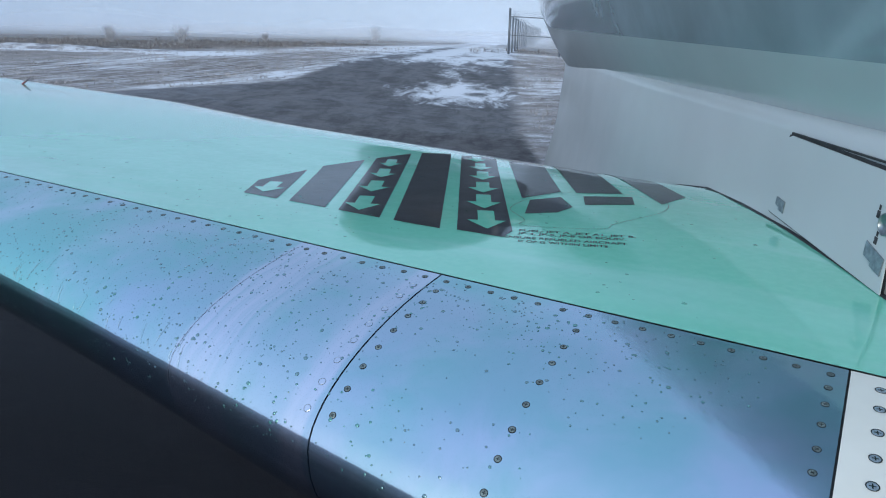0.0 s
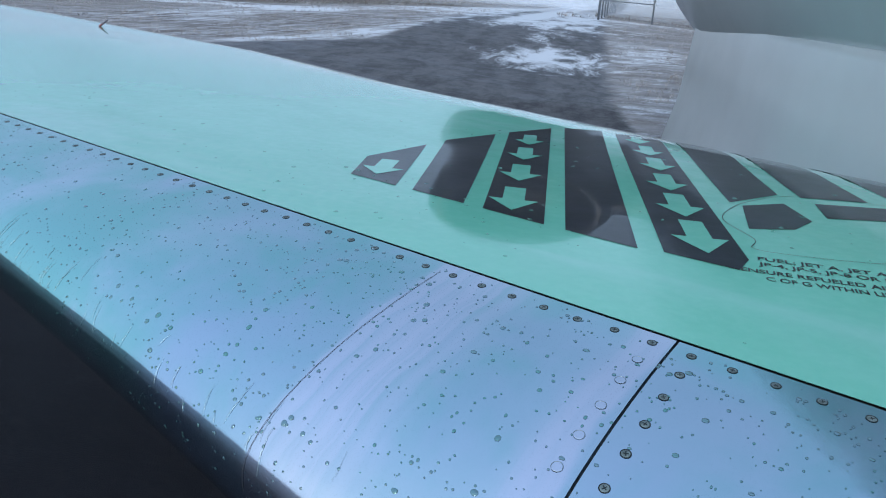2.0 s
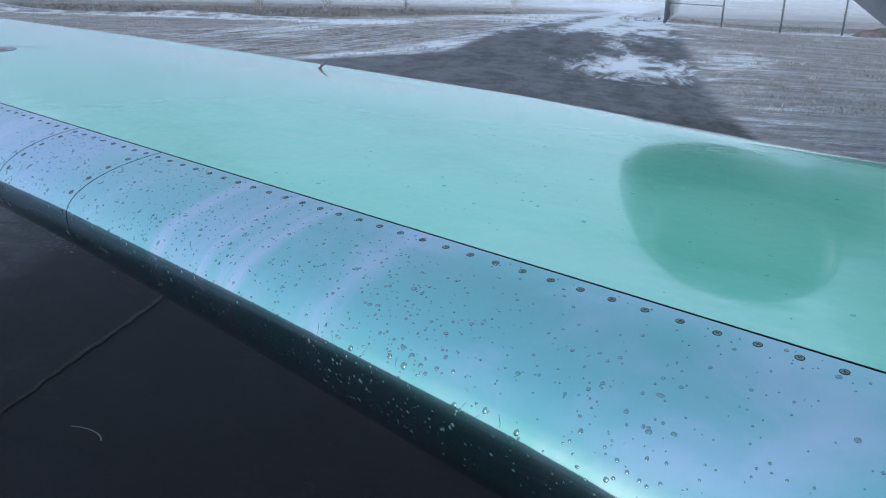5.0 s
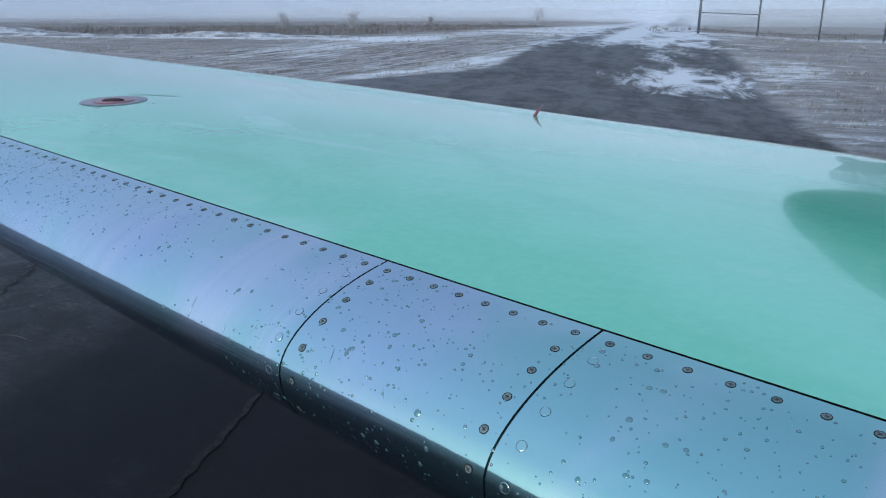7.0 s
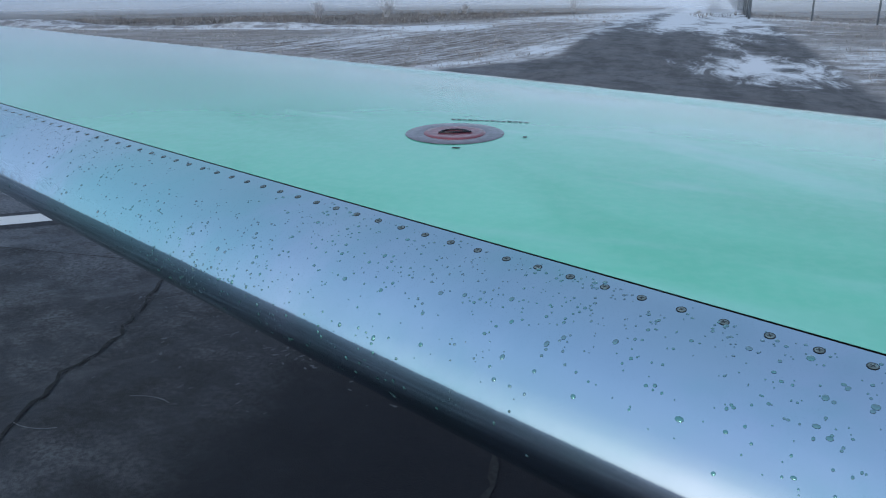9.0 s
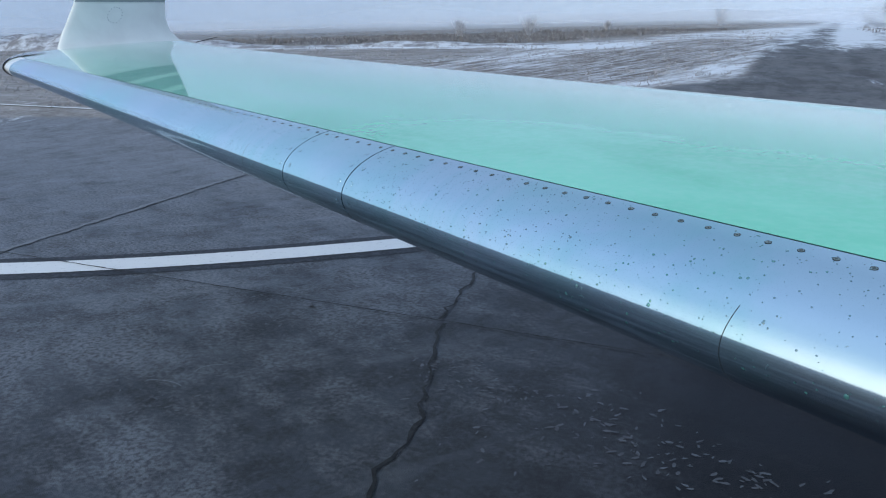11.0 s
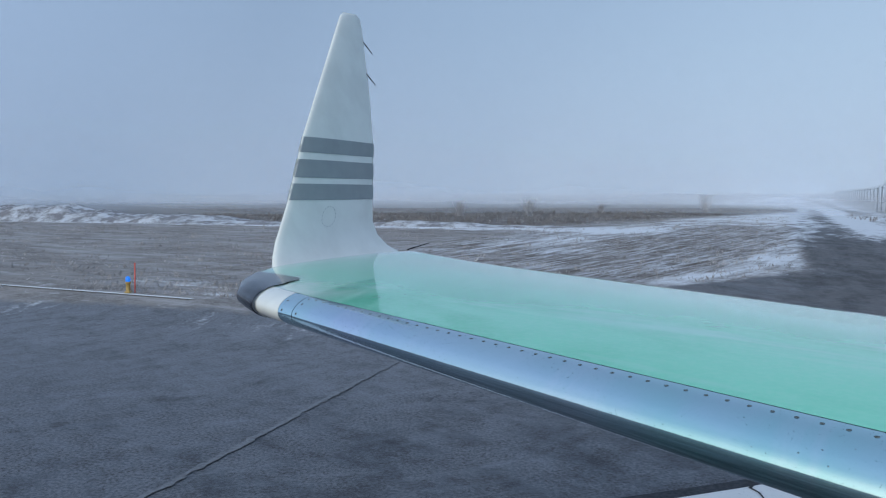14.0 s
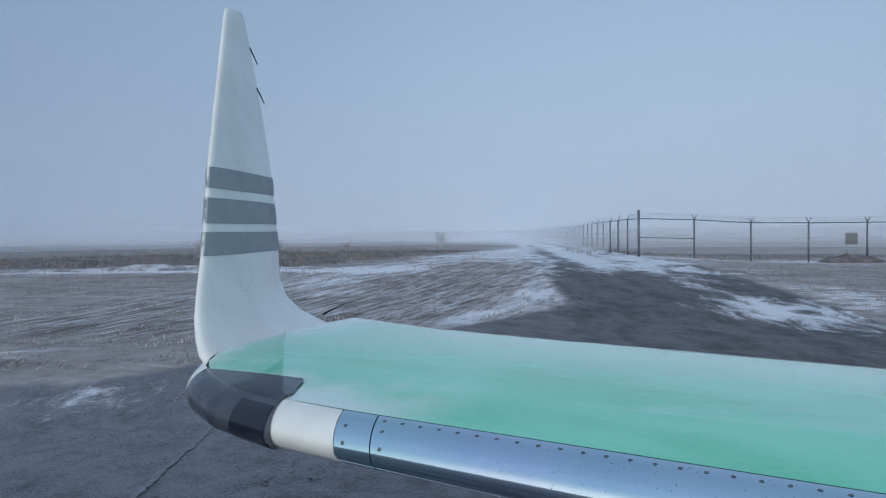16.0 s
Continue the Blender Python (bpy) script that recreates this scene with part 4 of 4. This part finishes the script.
# engine nacelle over the wing's rear edge, out of view, flattened for its reflection
NC = Vector((-0.12, 0, 2.20))
bm = bmesh.new()
prof = [(4.78, 0.22), (4.72, 0.24), (4.74, 0.26), (4.86, 0.285), (5.1, 0.30), (5.5, 0.305), (5.9, 0.29), (6.2, 0.25), (6.4, 0.20)]
tab = [[Vector((NC.x + 1.9 * r * math.cos(2 * math.pi * k / 40), y, NC.z + r * math.sin(2 * math.pi * k / 40))) for k in range(41)] for y, r in prof]
grid(bm, tab)
bmesh.ops.recalc_face_normals(bm, faces=bm.faces)
nac = plane_part("engine_nacelle", bm, FLARE, "rear engine nacelle, its shade put into a dark colour")
bm = bmesh.new()
box(bm, (0.35, 5.0, 2.12), (1.0, 6.3, 2.28), 0.06)
plane_part("engine_pylon", bm, FLARE, "short engine pylon")
bm = bmesh.new()
grid(bm, [[Vector((NC.x + 1.9 * r * math.cos(2 * math.pi * k / 40), y, NC.z + r * math.sin(2 * math.pi * k / 40))) for k in range(41)] for y, r in ((4.78, 0.22), (5.0, 0.20), (5.02, 0.02))])
bmesh.ops.recalc_face_normals(bm, faces=bm.faces)
plane_part("engine_intake", bm, SEAL, "", nac)

# rubber seal between fairing and wing
bm = bmesh.new()
pts = [(0.662, 1.06), (0.672, 1.25), (0.676, 1.45), (0.677, 1.7), (0.674, 1.95), (0.66, 2.2), (0.64, 2.5)]
tab = []
for x, y in pts:
    q = Vector((x, y, 0)) - S0
    s, b = q.dot(Vector((D.x, D.y, 0))) / (D.x ** 2 + D.y ** 2), q.dot(PN)
    p = wing_at(s, b, top_h(s, b))
    tab.append((Vector((flank(y, p.z) - 0.006, y, p.z + 0.001)), Vector((flank(y, p.z) - 0.004, y, p.z + 0.003)), Vector((flank(y, p.z) + 0.002, y, p.z + 0.004))))
grid(bm, tab)
plane_part("wing_root_seal", bm, SEAL, "dark rubber seal along the wing root")

# access door on the fairing
door = new("access_door")
door.parent = airplane
door.matrix_parent_inverse = HOLD
door["label"] = "flush white access door with steel latches"


def flank_sheet(name, outline, mat, out, parent, label="", thick=0.0):
    bm = bmesh.new()
    f = bm.faces.new([bm.verts.new((flank(y, z) - out, y, z)) for y, z in outline])
    bm.normal_update()
    if f.normal.x > 0:
        f.normal_flip()
    if thick:
        r = bmesh.ops.extrude_face_region(bm, geom=[f])
        for v in r["geom"]:
            if isinstance(v, bmesh.types.BMVert):
                v.co.x -= thick
        bmesh.ops.recalc_face_normals(bm, faces=bm.faces)
    return part(name, bm, mat, parent, label, smooth=False)


flank_sheet("door_gap", [(1.55, 1.455), (1.565, 1.40), (1.563, 1.292), (1.10, 1.262), (1.115, 1.35), (1.15, 1.452), (1.53, 1.462)], SEAL, 0.002, door)
flank_sheet("door_panel", [(1.545, 1.450), (1.560, 1.40), (1.558, 1.296), (1.106, 1.266), (1.12, 1.35), (1.153, 1.446), (1.526, 1.456)], FAIR, 0.004, door, "white door skin, toned grey for shade", 0.002)
flank_sheet("hinge_strip", [(1.53, 1.463), (1.00, 1.460), (1.00, 1.4565), (1.53, 1.4595)], SEAL, 0.005, door, "dark hinge line", 0.003)
flank_sheet("latch", [(1.525, 1.332), (1.485, 1.328), (1.485, 1.305), (1.508, 1.308), (1.508, 1.313), (1.525, 1.316)], STEEL, 0.007, door, "small steel latch", 0.002)
flank_sheet("latch", [(1.175, 1.335), (1.118, 1.320), (1.118, 1.293), (1.150, 1.300), (1.150, 1.306), (1.175, 1.312)], STEEL, 0.007, door, "small steel latch", 0.002)
bm = bmesh.new()
disc(bm, [(0.018, 0.0), (0.018, 0.003), (0.015, 0.004), (0.0155, 0.0035)], 20)
lk = part("key_lock", bm, STEEL, door, "round key lock")
lk.matrix_basis = Matrix.Translation((flank(1.14, 1.37) - 0.007, 1.14, 1.37)) @ pose(0, 0, 0, 0, -90, 0)
for zz, yy in ((1.375, 1.172), (1.335, 1.160)):
    flank_sheet("padlock_mark", [(yy, zz), (yy - 0.010, zz - 0.001), (yy - 0.010, zz + 0.011), (yy, zz + 0.012)], INK, 0.0068, door)
    flank_sheet("padlock_mark", [(yy - 0.002, zz + 0.013), (yy - 0.008, zz + 0.012), (yy - 0.008, zz + 0.020), (yy - 0.002, zz + 0.021)], INK, 0.0068, door)

# ---------------------------------------------------------------- droplets on the metal


def droplet_field(count, pick, seed, size):
    rnd = random.Random(seed)
    verts, faces = [], []
    for _ in range(count):
        s, d, r = pick(rnd, size)
        th = th_at(s, d)
        m4 = on_nose(s, th, 0.0002)
        ex, ey = r * rnd.uniform(0.8, 1.25), r * rnd.uniform(0.8, 1.25)
        base = len(verts)
        n = 7
        for q, z in ((1.0, 0.0), (0.74, 0.16), (0.0, 0.22)):
            for k in range(n if q else 1):
                a = 2 * math.pi * k / n
                verts.append(m4 @ Vector((ex * q * math.cos(a), ey * q * math.sin(a), r * z)))
        for k in range(n):
            k2 = (k + 1) % n
            faces.append((base + k, base + k2, base + n + k2, base + n + k))
            faces.append((base + n + k, base + n + k2, base + 2 * n))
    me = bpy.data.meshes.new("fluid_droplets")
    me.from_pydata(verts, [], faces)
    me.shade_smooth()
    me.materials.append(DROP)
    ob = new("fluid_droplets", me)
    return tagged(ob, "beads of greenish de-icing fluid on bare metal", "droplets", kind="stuff")


def pick_drop(rnd, size):
    while True:
        s = rnd.uniform(-0.5, 8.3)
        w = lerp_table(s, [-0.6, 0, 0.6, 2.3, 4, 8.5], [0.42, 0.40, 0.36, 0.27, 0.23, 0.14])
        d = rnd.uniform(0.01, w)
        if noise.noise(Vector((s * 1.1, d * 4, 3.1))) + 0.5 * noise.noise(Vector((s * 4, d * 9, 7))) > rnd.uniform(-0.55, 0.5) + 0.45 * sstep(3.5, 6.5, s):
            return s, d, size * (1 - 0.4 * sstep(3.5, 6.5, s)) * (0.45 + 0.9 * rnd.random() ** 3)


droplet_field(2500, pick_drop, 11, 0.0025)
droplet_field(5200, pick_drop, 12, 0.0015)

m = Nodes("clear_fluid_bead")
BEAD = m.set(Base_Color=(0.10, 0.50, 0.36), Roughness=0.06, Coat_Weight=1.0, Coat_Roughness=0.02, Alpha=0.45)
rnd = random.Random(31)
verts, faces = [], []
for _ in range(900):
    s, b = rnd.uniform(-0.45, 1.9), rnd.uniform(0.03, 0.85)
    if noise.noise(Vector((s * 2, b * 3, 1.7))) < rnd.uniform(-0.5, 0.6):
        continue
    c, r = skin(s, b + shift(s), 0.0009), 0.0035 * (0.4 + 1.0 * rnd.random() ** 3)
    base = len(verts)
    for q, z in ((1.0, 0.0), (0.74, 0.20), (0.0, 0.30)):
        verts += [c + Vector((r * q * math.cos(k * 0.8976), r * q * math.sin(k * 0.8976), r * z)) for k in range(7 if q else 1)]
    for k in range(7):
        k2 = (k + 1) % 7
        faces += [(base + k, base + k2, base + 7 + k2, base + 7 + k), (base + 7 + k, base + 7 + k2, base + 14)]
me = bpy.data.meshes.new("fluid_beads")
me.from_pydata(verts, [], faces)
me.shade_smooth()
me.materials.append(BEAD)
tagged(new("fluid_beads", me), "clear beads of fluid on the painted wing", "droplets", kind="stuff")

# trickles that run down over the nose
rnd = random.Random(21)
bm = bmesh.new()
clusters = [(rnd.choice([rnd.uniform(0.2, 1.6), rnd.uniform(0.5, 3.2)]), rnd.uniform(0.03, 0.10), rnd.uniform(0.24, 0.33)) for _ in range(22)]
for k in range(230):
    cs, cw, cd = rnd.choice(clusters)
    s = cs + rnd.gauss(0, cw)
    d0 = (cd + rnd.gauss(0, 0.03)) * lerp_table(s, [0, 1, 2.5], [1.12, 1.0, 0.78])
    t0 = th_at(s, max(0.02, d0))
    t1 = min(t0 + rnd.uniform(0.08, 0.36), 1.32)
    if t1 < t0 + 0.05:
        continue
    w = rnd.uniform(0.00012, 0.0004)
    ph = rnd.uniform(0, 6)
    tab = []
    for j in range(9):
        t = t0 + (t1 - t0) * j / 8
        ss = s + 0.004 * math.sin(ph + 2.0 * j / 8)
        k2 = w * math.sin(math.pi * (0.1 + 0.85 * j / 8))
        tab.append((nose(ss - k2, t, 0.0006), nose(ss, t, 0.0006 + k2), nose(ss + k2, t, 0.0006)))
    grid(bm, tab)
trickles = part("fluid_trickles", bm, STREAK)
tagged(trickles, "thin trickles of fluid running over the metal nose", "trickles", kind="stuff")

# ---------------------------------------------------------------- fence


def fence_post(kind, h):
    root = new("fence_post")
    bm = bmesh.new()
    r = 0.055 if kind == "corner" else 0.038
    tube(bm, (0, 0, -0.2), (0, 0, h), r, n=10)
    tube(bm, (0, 0, h), (0, 0, h + 0.02), r * 1.15, r * 0.6, 10)
    part("post", bm, GALV, root)
    if kind != "corner":
        for sx in ((-1, 1) if kind == "y" else (1,)):
            bm = bmesh.new()
            tube(bm, (0, 0, h), (sx * 0.14, 0, h + 0.22), 0.020, 0.014, 6)
            part("barb_arm", bm, GALV, root)
    return root


CORNER = (2.91, 37.22)
E1 = Vector((2.37, -0.42, 0))
E2 = Vector((0.42, 3.17, 0))
H = 1.75


def post_base(x, y):
    return Vector((x, y, land(x, y)))


main = fence_post("corner", 2.08)
main.matrix_basis = Matrix.Translation(post_base(*CORNER))
tagged(main, "tall galvanised steel corner post of the airfield fence", "fence post", "fence posts")
ypost = fence_post("y", H)
tagged(ypost, "galvanised steel fence post with forked barbed wire arms", "fence post", "fence posts")
spost = fence_post("s", H)
tagged(spost, "galvanised steel fence post with one slanted arm", "fence post", "fence posts")
first_y = first_s = True
runs = []
for k in range(1, 12):
    q = post_base(CORNER[0] + E1.x * k, CORNER[1] + E1.y * k)
    if first_y:
        ypost.matrix_basis, first_y = Matrix.Translation(q), False
    else:
        copy_thing(ypost, Matrix.Translation(q))
    runs.append(q)
back = []
for k in range(1, 34):
    q = post_base(CORNER[0] + E2.x * k, CORNER[1] + E2.y * k)
    if first_s:
        spost.matrix_basis, first_s = Matrix.Translation(q), False
    else:
        copy_thing(spost, Matrix.Translation(q))
    back.append(q)
c0 = post_base(*CORNER)
for chain in ([c0] + runs, [c0] + back):
    for nm, w, r, lab in (("fence_rail", -0.03, 0.022, "galvanised top rail of the airfield fence"), ("barbed_wire", 0.06, 0.004, "thin barbed wire above the fence rail"),
                          ("barbed_wire", 0.14, 0.004, "thin barbed wire above the fence rail"), ("barbed_wire", 0.21, 0.004, "thin barbed wire above the fence rail")):
        bm = bmesh.new()
        o = Vector((0.14 * max(0.0, w) / 0.22, 0, H + w))
        ring = []
        for q in chain:
            ring.append([bm.verts.new(q + o + Vector((0.15 * r * math.cos(k * 1.571), r * math.sin(k * 1.571), r * math.cos(k * 1.571)))) for k in range(4)])
        for ra, rb in zip(ring, ring[1:]):
            for k in range(4):
                bm.faces.new((ra[k], ra[(k + 1) % 4], rb[(k + 1) % 4], rb[k]))
        tagged(part(nm, bm, GALV), lab, "fence rail")
bm = bmesh.new()
tube(bm, c0 + UP * 0.88, runs[0] + UP * 0.88, 0.021, n=6)
tagged(part("fence_brace", bm, GALV), "horizontal brace rail beside the fence corner post", "fence rail")
# woven wire along both runs
for chain in ([c0] + runs, [c0] + back[:14]):
    bm = bmesh.new()
    for a, b in zip(chain, chain[1:]):
        n = 20
        for k in range(-14, n, 2):
            for flip in (False, True):
                u0, u1 = k / n, (k + 14) / n
                z0, z1 = 0.08, H - 0.05
                if u0 < 0:
                    z0 += (z1 - z0) * (-u0) / (u1 - u0)
                    u0 = 0
                if u1 > 1:
                    z1 -= (z1 - z0) * (u1 - 1) / (u1 - u0)
                    u1 = 1
                if flip:
                    u0, u1 = 1 - u0, 1 - u1
                tube(bm, a.lerp(b, u0) + UP * z0, a.lerp(b, u1) + UP * z1, 0.0016, n=3, cap=False)
    tagged(part("chain_link", bm, GALV), "fine woven wire mesh of the airfield fence", "wire mesh", kind="stuff")
bm = bmesh.new()
box(bm, (-0.25, -0.01, -0.25), (0.25, 0.01, 0.25), 0.004)
sg = part("fence_sign", bm, SIGN)
q = runs[2].lerp(runs[3], 0.72) if len(runs) > 4 else runs[-1]
sg.matrix_basis = Matrix.Translation((q.x, q.y - 0.045, q.z + 1.02)) @ pose(0, 0, 0, 0, 0, -10)
tagged(sg, "plain dull grey square sign hung on the fence", "sign")

# ---------------------------------------------------------------- taxiway edge light
tl = new("taxiway_light")
tl.location = (-15.0, 13.36, land(-15.0, 13.36))
tagged(tl, "small blue taxiway edge light on a yellow base", "taxiway light")
bm = bmesh.new()
disc(bm, [(0.060, -0.01), (0.060, 0.03), (0.036, 0.05), (0.032, 0.15), (0.046, 0.16), (0.046, 0.185), (0.034, 0.19)], 16)
part("base", bm, YELLOW, tl, "weathered yellow stem")
bm = bmesh.new()
disc(bm, [(0.036, 0.19), (0.040, 0.21), (0.038, 0.255), (0.026, 0.275), (0.010, 0.28)], 16)
part("lens", bm, BLUE, tl, "lit blue glass lens")
bm = bmesh.new()
tube(bm, (0.09, 0.05, 0.0), (0.105, 0.05, 0.50), 0.011, n=6)
part("marker_wand", bm, ORANGE, tl, "orange-red marker wand")

# ---------------------------------------------------------------- snow bank, mound, shrubs, tufts


def mound(name, x0, x1, y, depth, height, mat, label, cat, seed, nx=90, ny=16):
    bm = bmesh.new()
    tab = []
    for j in range(ny + 1):
        v = j / ny
        row = []
        for i in range(nx + 1):
            u = i / nx
            x, yy = x0 + (x1 - x0) * u, y + depth * (v - 0.5)
            prof = math.sin(math.pi * v) ** 0.8 * math.sin(math.pi * u) ** 0.6
            nz = 0.62 + 0.55 * noise.noise(Vector((x * 0.22 + seed, yy * 0.3, 1))) + 0.30 * noise.noise(Vector((x * 0.9 + seed, yy * 0.8, 4))) + 0.14 * noise.noise(Vector((x * 2.6, yy * 2.4, seed)))
            row.append(Vector((x, yy, land(x, yy) - 0.05 + max(0.0, height * prof * nz))))
        tab.append(row)
    grid(bm, tab)
    return tagged(part(name, bm, mat), label, cat)


mound("snow_bank", -58, -23, 30.5, 4.0, 1.0, SNOW, "ridge of ploughed snow with dirty patches", "snow bank", 2.0, 150, 18)
mound("snow_ridge", -30, -9, 28.9, 1.3, 0.30, SNOW, "low broken ridge of snow at the field edge", "snow bank", 9.0, 120, 10)
mound("dirt_mound", 10.3, 13.0, 35.4, 1.6, 0.55, DIRT, "small frozen dirt mound before the fence", "dirt mound", 5.0, 30, 14)


def shrub(x, y, h, seed):
    rnd = random.Random(seed)
    bm = bmesh.new()
    z = land(x, y) - 0.03
    for k in range(30):
        a, r = rnd.uniform(0, 6.28), h * 0.5 * rnd.random() ** 0.7
        b0 = Vector((x + rnd.gauss(0, 0.10 * h), y + rnd.gauss(0, 0.10 * h), z))
        tip = Vector((x + r * math.cos(a), y + r * math.sin(a), z + h * rnd.uniform(0.45, 1.0)))
        mid = b0.lerp(tip, 0.5) + Vector((rnd.gauss(0, 0.05), rnd.gauss(0, 0.05), 0.05))
        tube(bm, b0, mid, 0.012, 0.008, 4, False)
        tube(bm, mid, tip, 0.008, 0.004, 4, False)
        for _ in range(3):
            o = Vector((rnd.gauss(0, 0.10), rnd.gauss(0, 0.10), rnd.uniform(0.02, 0.18)))
            tube(bm, mid.lerp(tip, rnd.random()), tip + o, 0.006, 0.003, 3, False)
    return tagged(part("shrub", bm, TWIG), "bare frosted shrub standing at the field edge", "shrub", "field shrubs")


for k, (x, y, h) in enumerate([(-13.9, 40.6, 0.95), (-17.2, 39.6, 0.8), (-5.2, 56, 1.1), (-11, 47, 0.5)]):
    shrub(x, y, h, 40 + k)

rnd = random.Random(31)
verts, faces = [], []
for k in range(26000):
    y = 13.4 + 30 * rnd.random() ** 1.6
    x = rnd.uniform(-34, 16)
    d = road_dist(x, y)
    if d > -0.25:
        continue
    if noise.noise(Vector((x * 0.5, y * 0.6, 2))) < rnd.uniform(-0.5, 0.35):
        continue
    z = land(x, y)
    h = rnd.uniform(0.03, 0.085)
    for _ in range(3):
        a = rnd.uniform(0, 6.28)
        dx, dy = math.cos(a), math.sin(a)
        o = (rnd.gauss(0, 0.05), rnd.gauss(0, 0.05))
        i = len(verts)
        lean = rnd.uniform(-0.06, 0.06)
        verts += [(x + o[0] - dx * 0.012, y + o[1] - dy * 0.012, z - 0.01), (x + o[0] + dx * 0.012, y + o[1] + dy * 0.012, z - 0.01), (x + o[0] + lean, y + o[1] + lean, z + h)]
        faces.append((i, i + 1, i + 2))
me = bpy.data.meshes.new("frosted_grass")
me.from_pydata(verts, [], faces)
TURF = plain("dead_frosted_grass", (0.34, 0.33, 0.335), 0.9, 0, 0.45, 1.5)
me.materials.append(TURF)
tagged(new("frosted_grass", me), "short dead grass rimed with frost", "grass", kind="stuff")

rnd = random.Random(77)
verts, faces = [], []
for k in range(15000):
    x, y = rnd.uniform(-52, 26), 29.4 + 26 * rnd.random() ** 1.5
    if weeds(x, y) < rnd.uniform(0.3, 1.0) or noise.noise(Vector((x * 0.25, y * 0.2, 5))) < rnd.uniform(-0.7, 0.3):
        continue
    z, h = land(x, y), rnd.uniform(0.08, 0.24) * (1.7 if rnd.random() < 0.04 else 1)
    for _ in range(3):
        a = rnd.uniform(0, 3.14)
        dx, dy, lx = 0.02 * math.cos(a), 0.02 * math.sin(a), rnd.gauss(0, 0.08)
        ox, oy, i = rnd.gauss(0, 0.08), rnd.gauss(0, 0.08), len(verts)
        verts += [(x + ox - dx, y + oy - dy, z - 0.01), (x + ox + dx, y + oy + dy, z - 0.01), (x + ox + lx, y + oy, z + h * rnd.uniform(0.7, 1.0))]
        faces.append((i, i + 1, i + 2))
me = bpy.data.meshes.new("tall_weeds")
me.from_pydata(verts, [], faces)
me.materials.append(plain("dead_brown_weeds", (0.175, 0.168, 0.17), 0.9, 0, 0.5, 0.8))
tagged(new("tall_weeds", me), "tall dead brown weeds beyond the snow line", "weeds", kind="stuff")

# ---------------------------------------------------------------- fog far behind the field
m = Nodes("thin_fog")
mixer = m.n.new("ShaderNodeMixShader")
clear = m.n.new("ShaderNodeBsdfTransparent")
dif = m.n.new("ShaderNodeBsdfDiffuse")
trn = m.n.new("ShaderNodeBsdfTranslucent")
half = m.n.new("ShaderNodeMixShader")
dif.inputs[0].default_value = trn.inputs[0].default_value = (0.84, 0.91, 1.0, 1)
m.l.new(dif.outputs[0], half.inputs[1])
m.l.new(trn.outputs[0], half.inputs[2])
thin = m.attr("veil")[0]
m.l.new(m.math("MULTIPLY", m.fit(m.noise(0.02, 3, 0.5), 0.3, 0.7, 0.26, 0.38), thin), mixer.inputs[0])
m.l.new(clear.outputs[0], mixer.inputs[1])
m.l.new(half.outputs[0], mixer.inputs[2])
m.l.new(mixer.outputs[0], m.n["Material Output"].inputs[0])
FOG = m.mat
for r in (47, 64, 88, 125, 200):
    bm = bmesh.new()
    veil = bm.verts.layers.float_color.new("veil")
    tab = []
    for k in range(49):
        a = radians(10 + 160 * k / 48)
        wob = 1 + 0.05 * noise.noise(Vector((k * 0.4, r, 0)))
        x, y = -3 + r * wob * math.cos(a), 2 + r * wob * math.sin(a)
        tab.append([Vector((x, y, land(x, y) - 0.3 + 0.34 * r * (j / 10) ** 1.5)) for j in range(11)])
    for row in grid(bm, tab):
        for j, v in enumerate(row):
            v[veil] = ((1 - j / 10) ** 2,) * 3 + (1,)
    fog = part("fog_bank", bm, FOG)
    fog.visible_shadow = False
    tagged(fog, "thin grey-blue freezing fog over the far field", "fog", kind="structure")
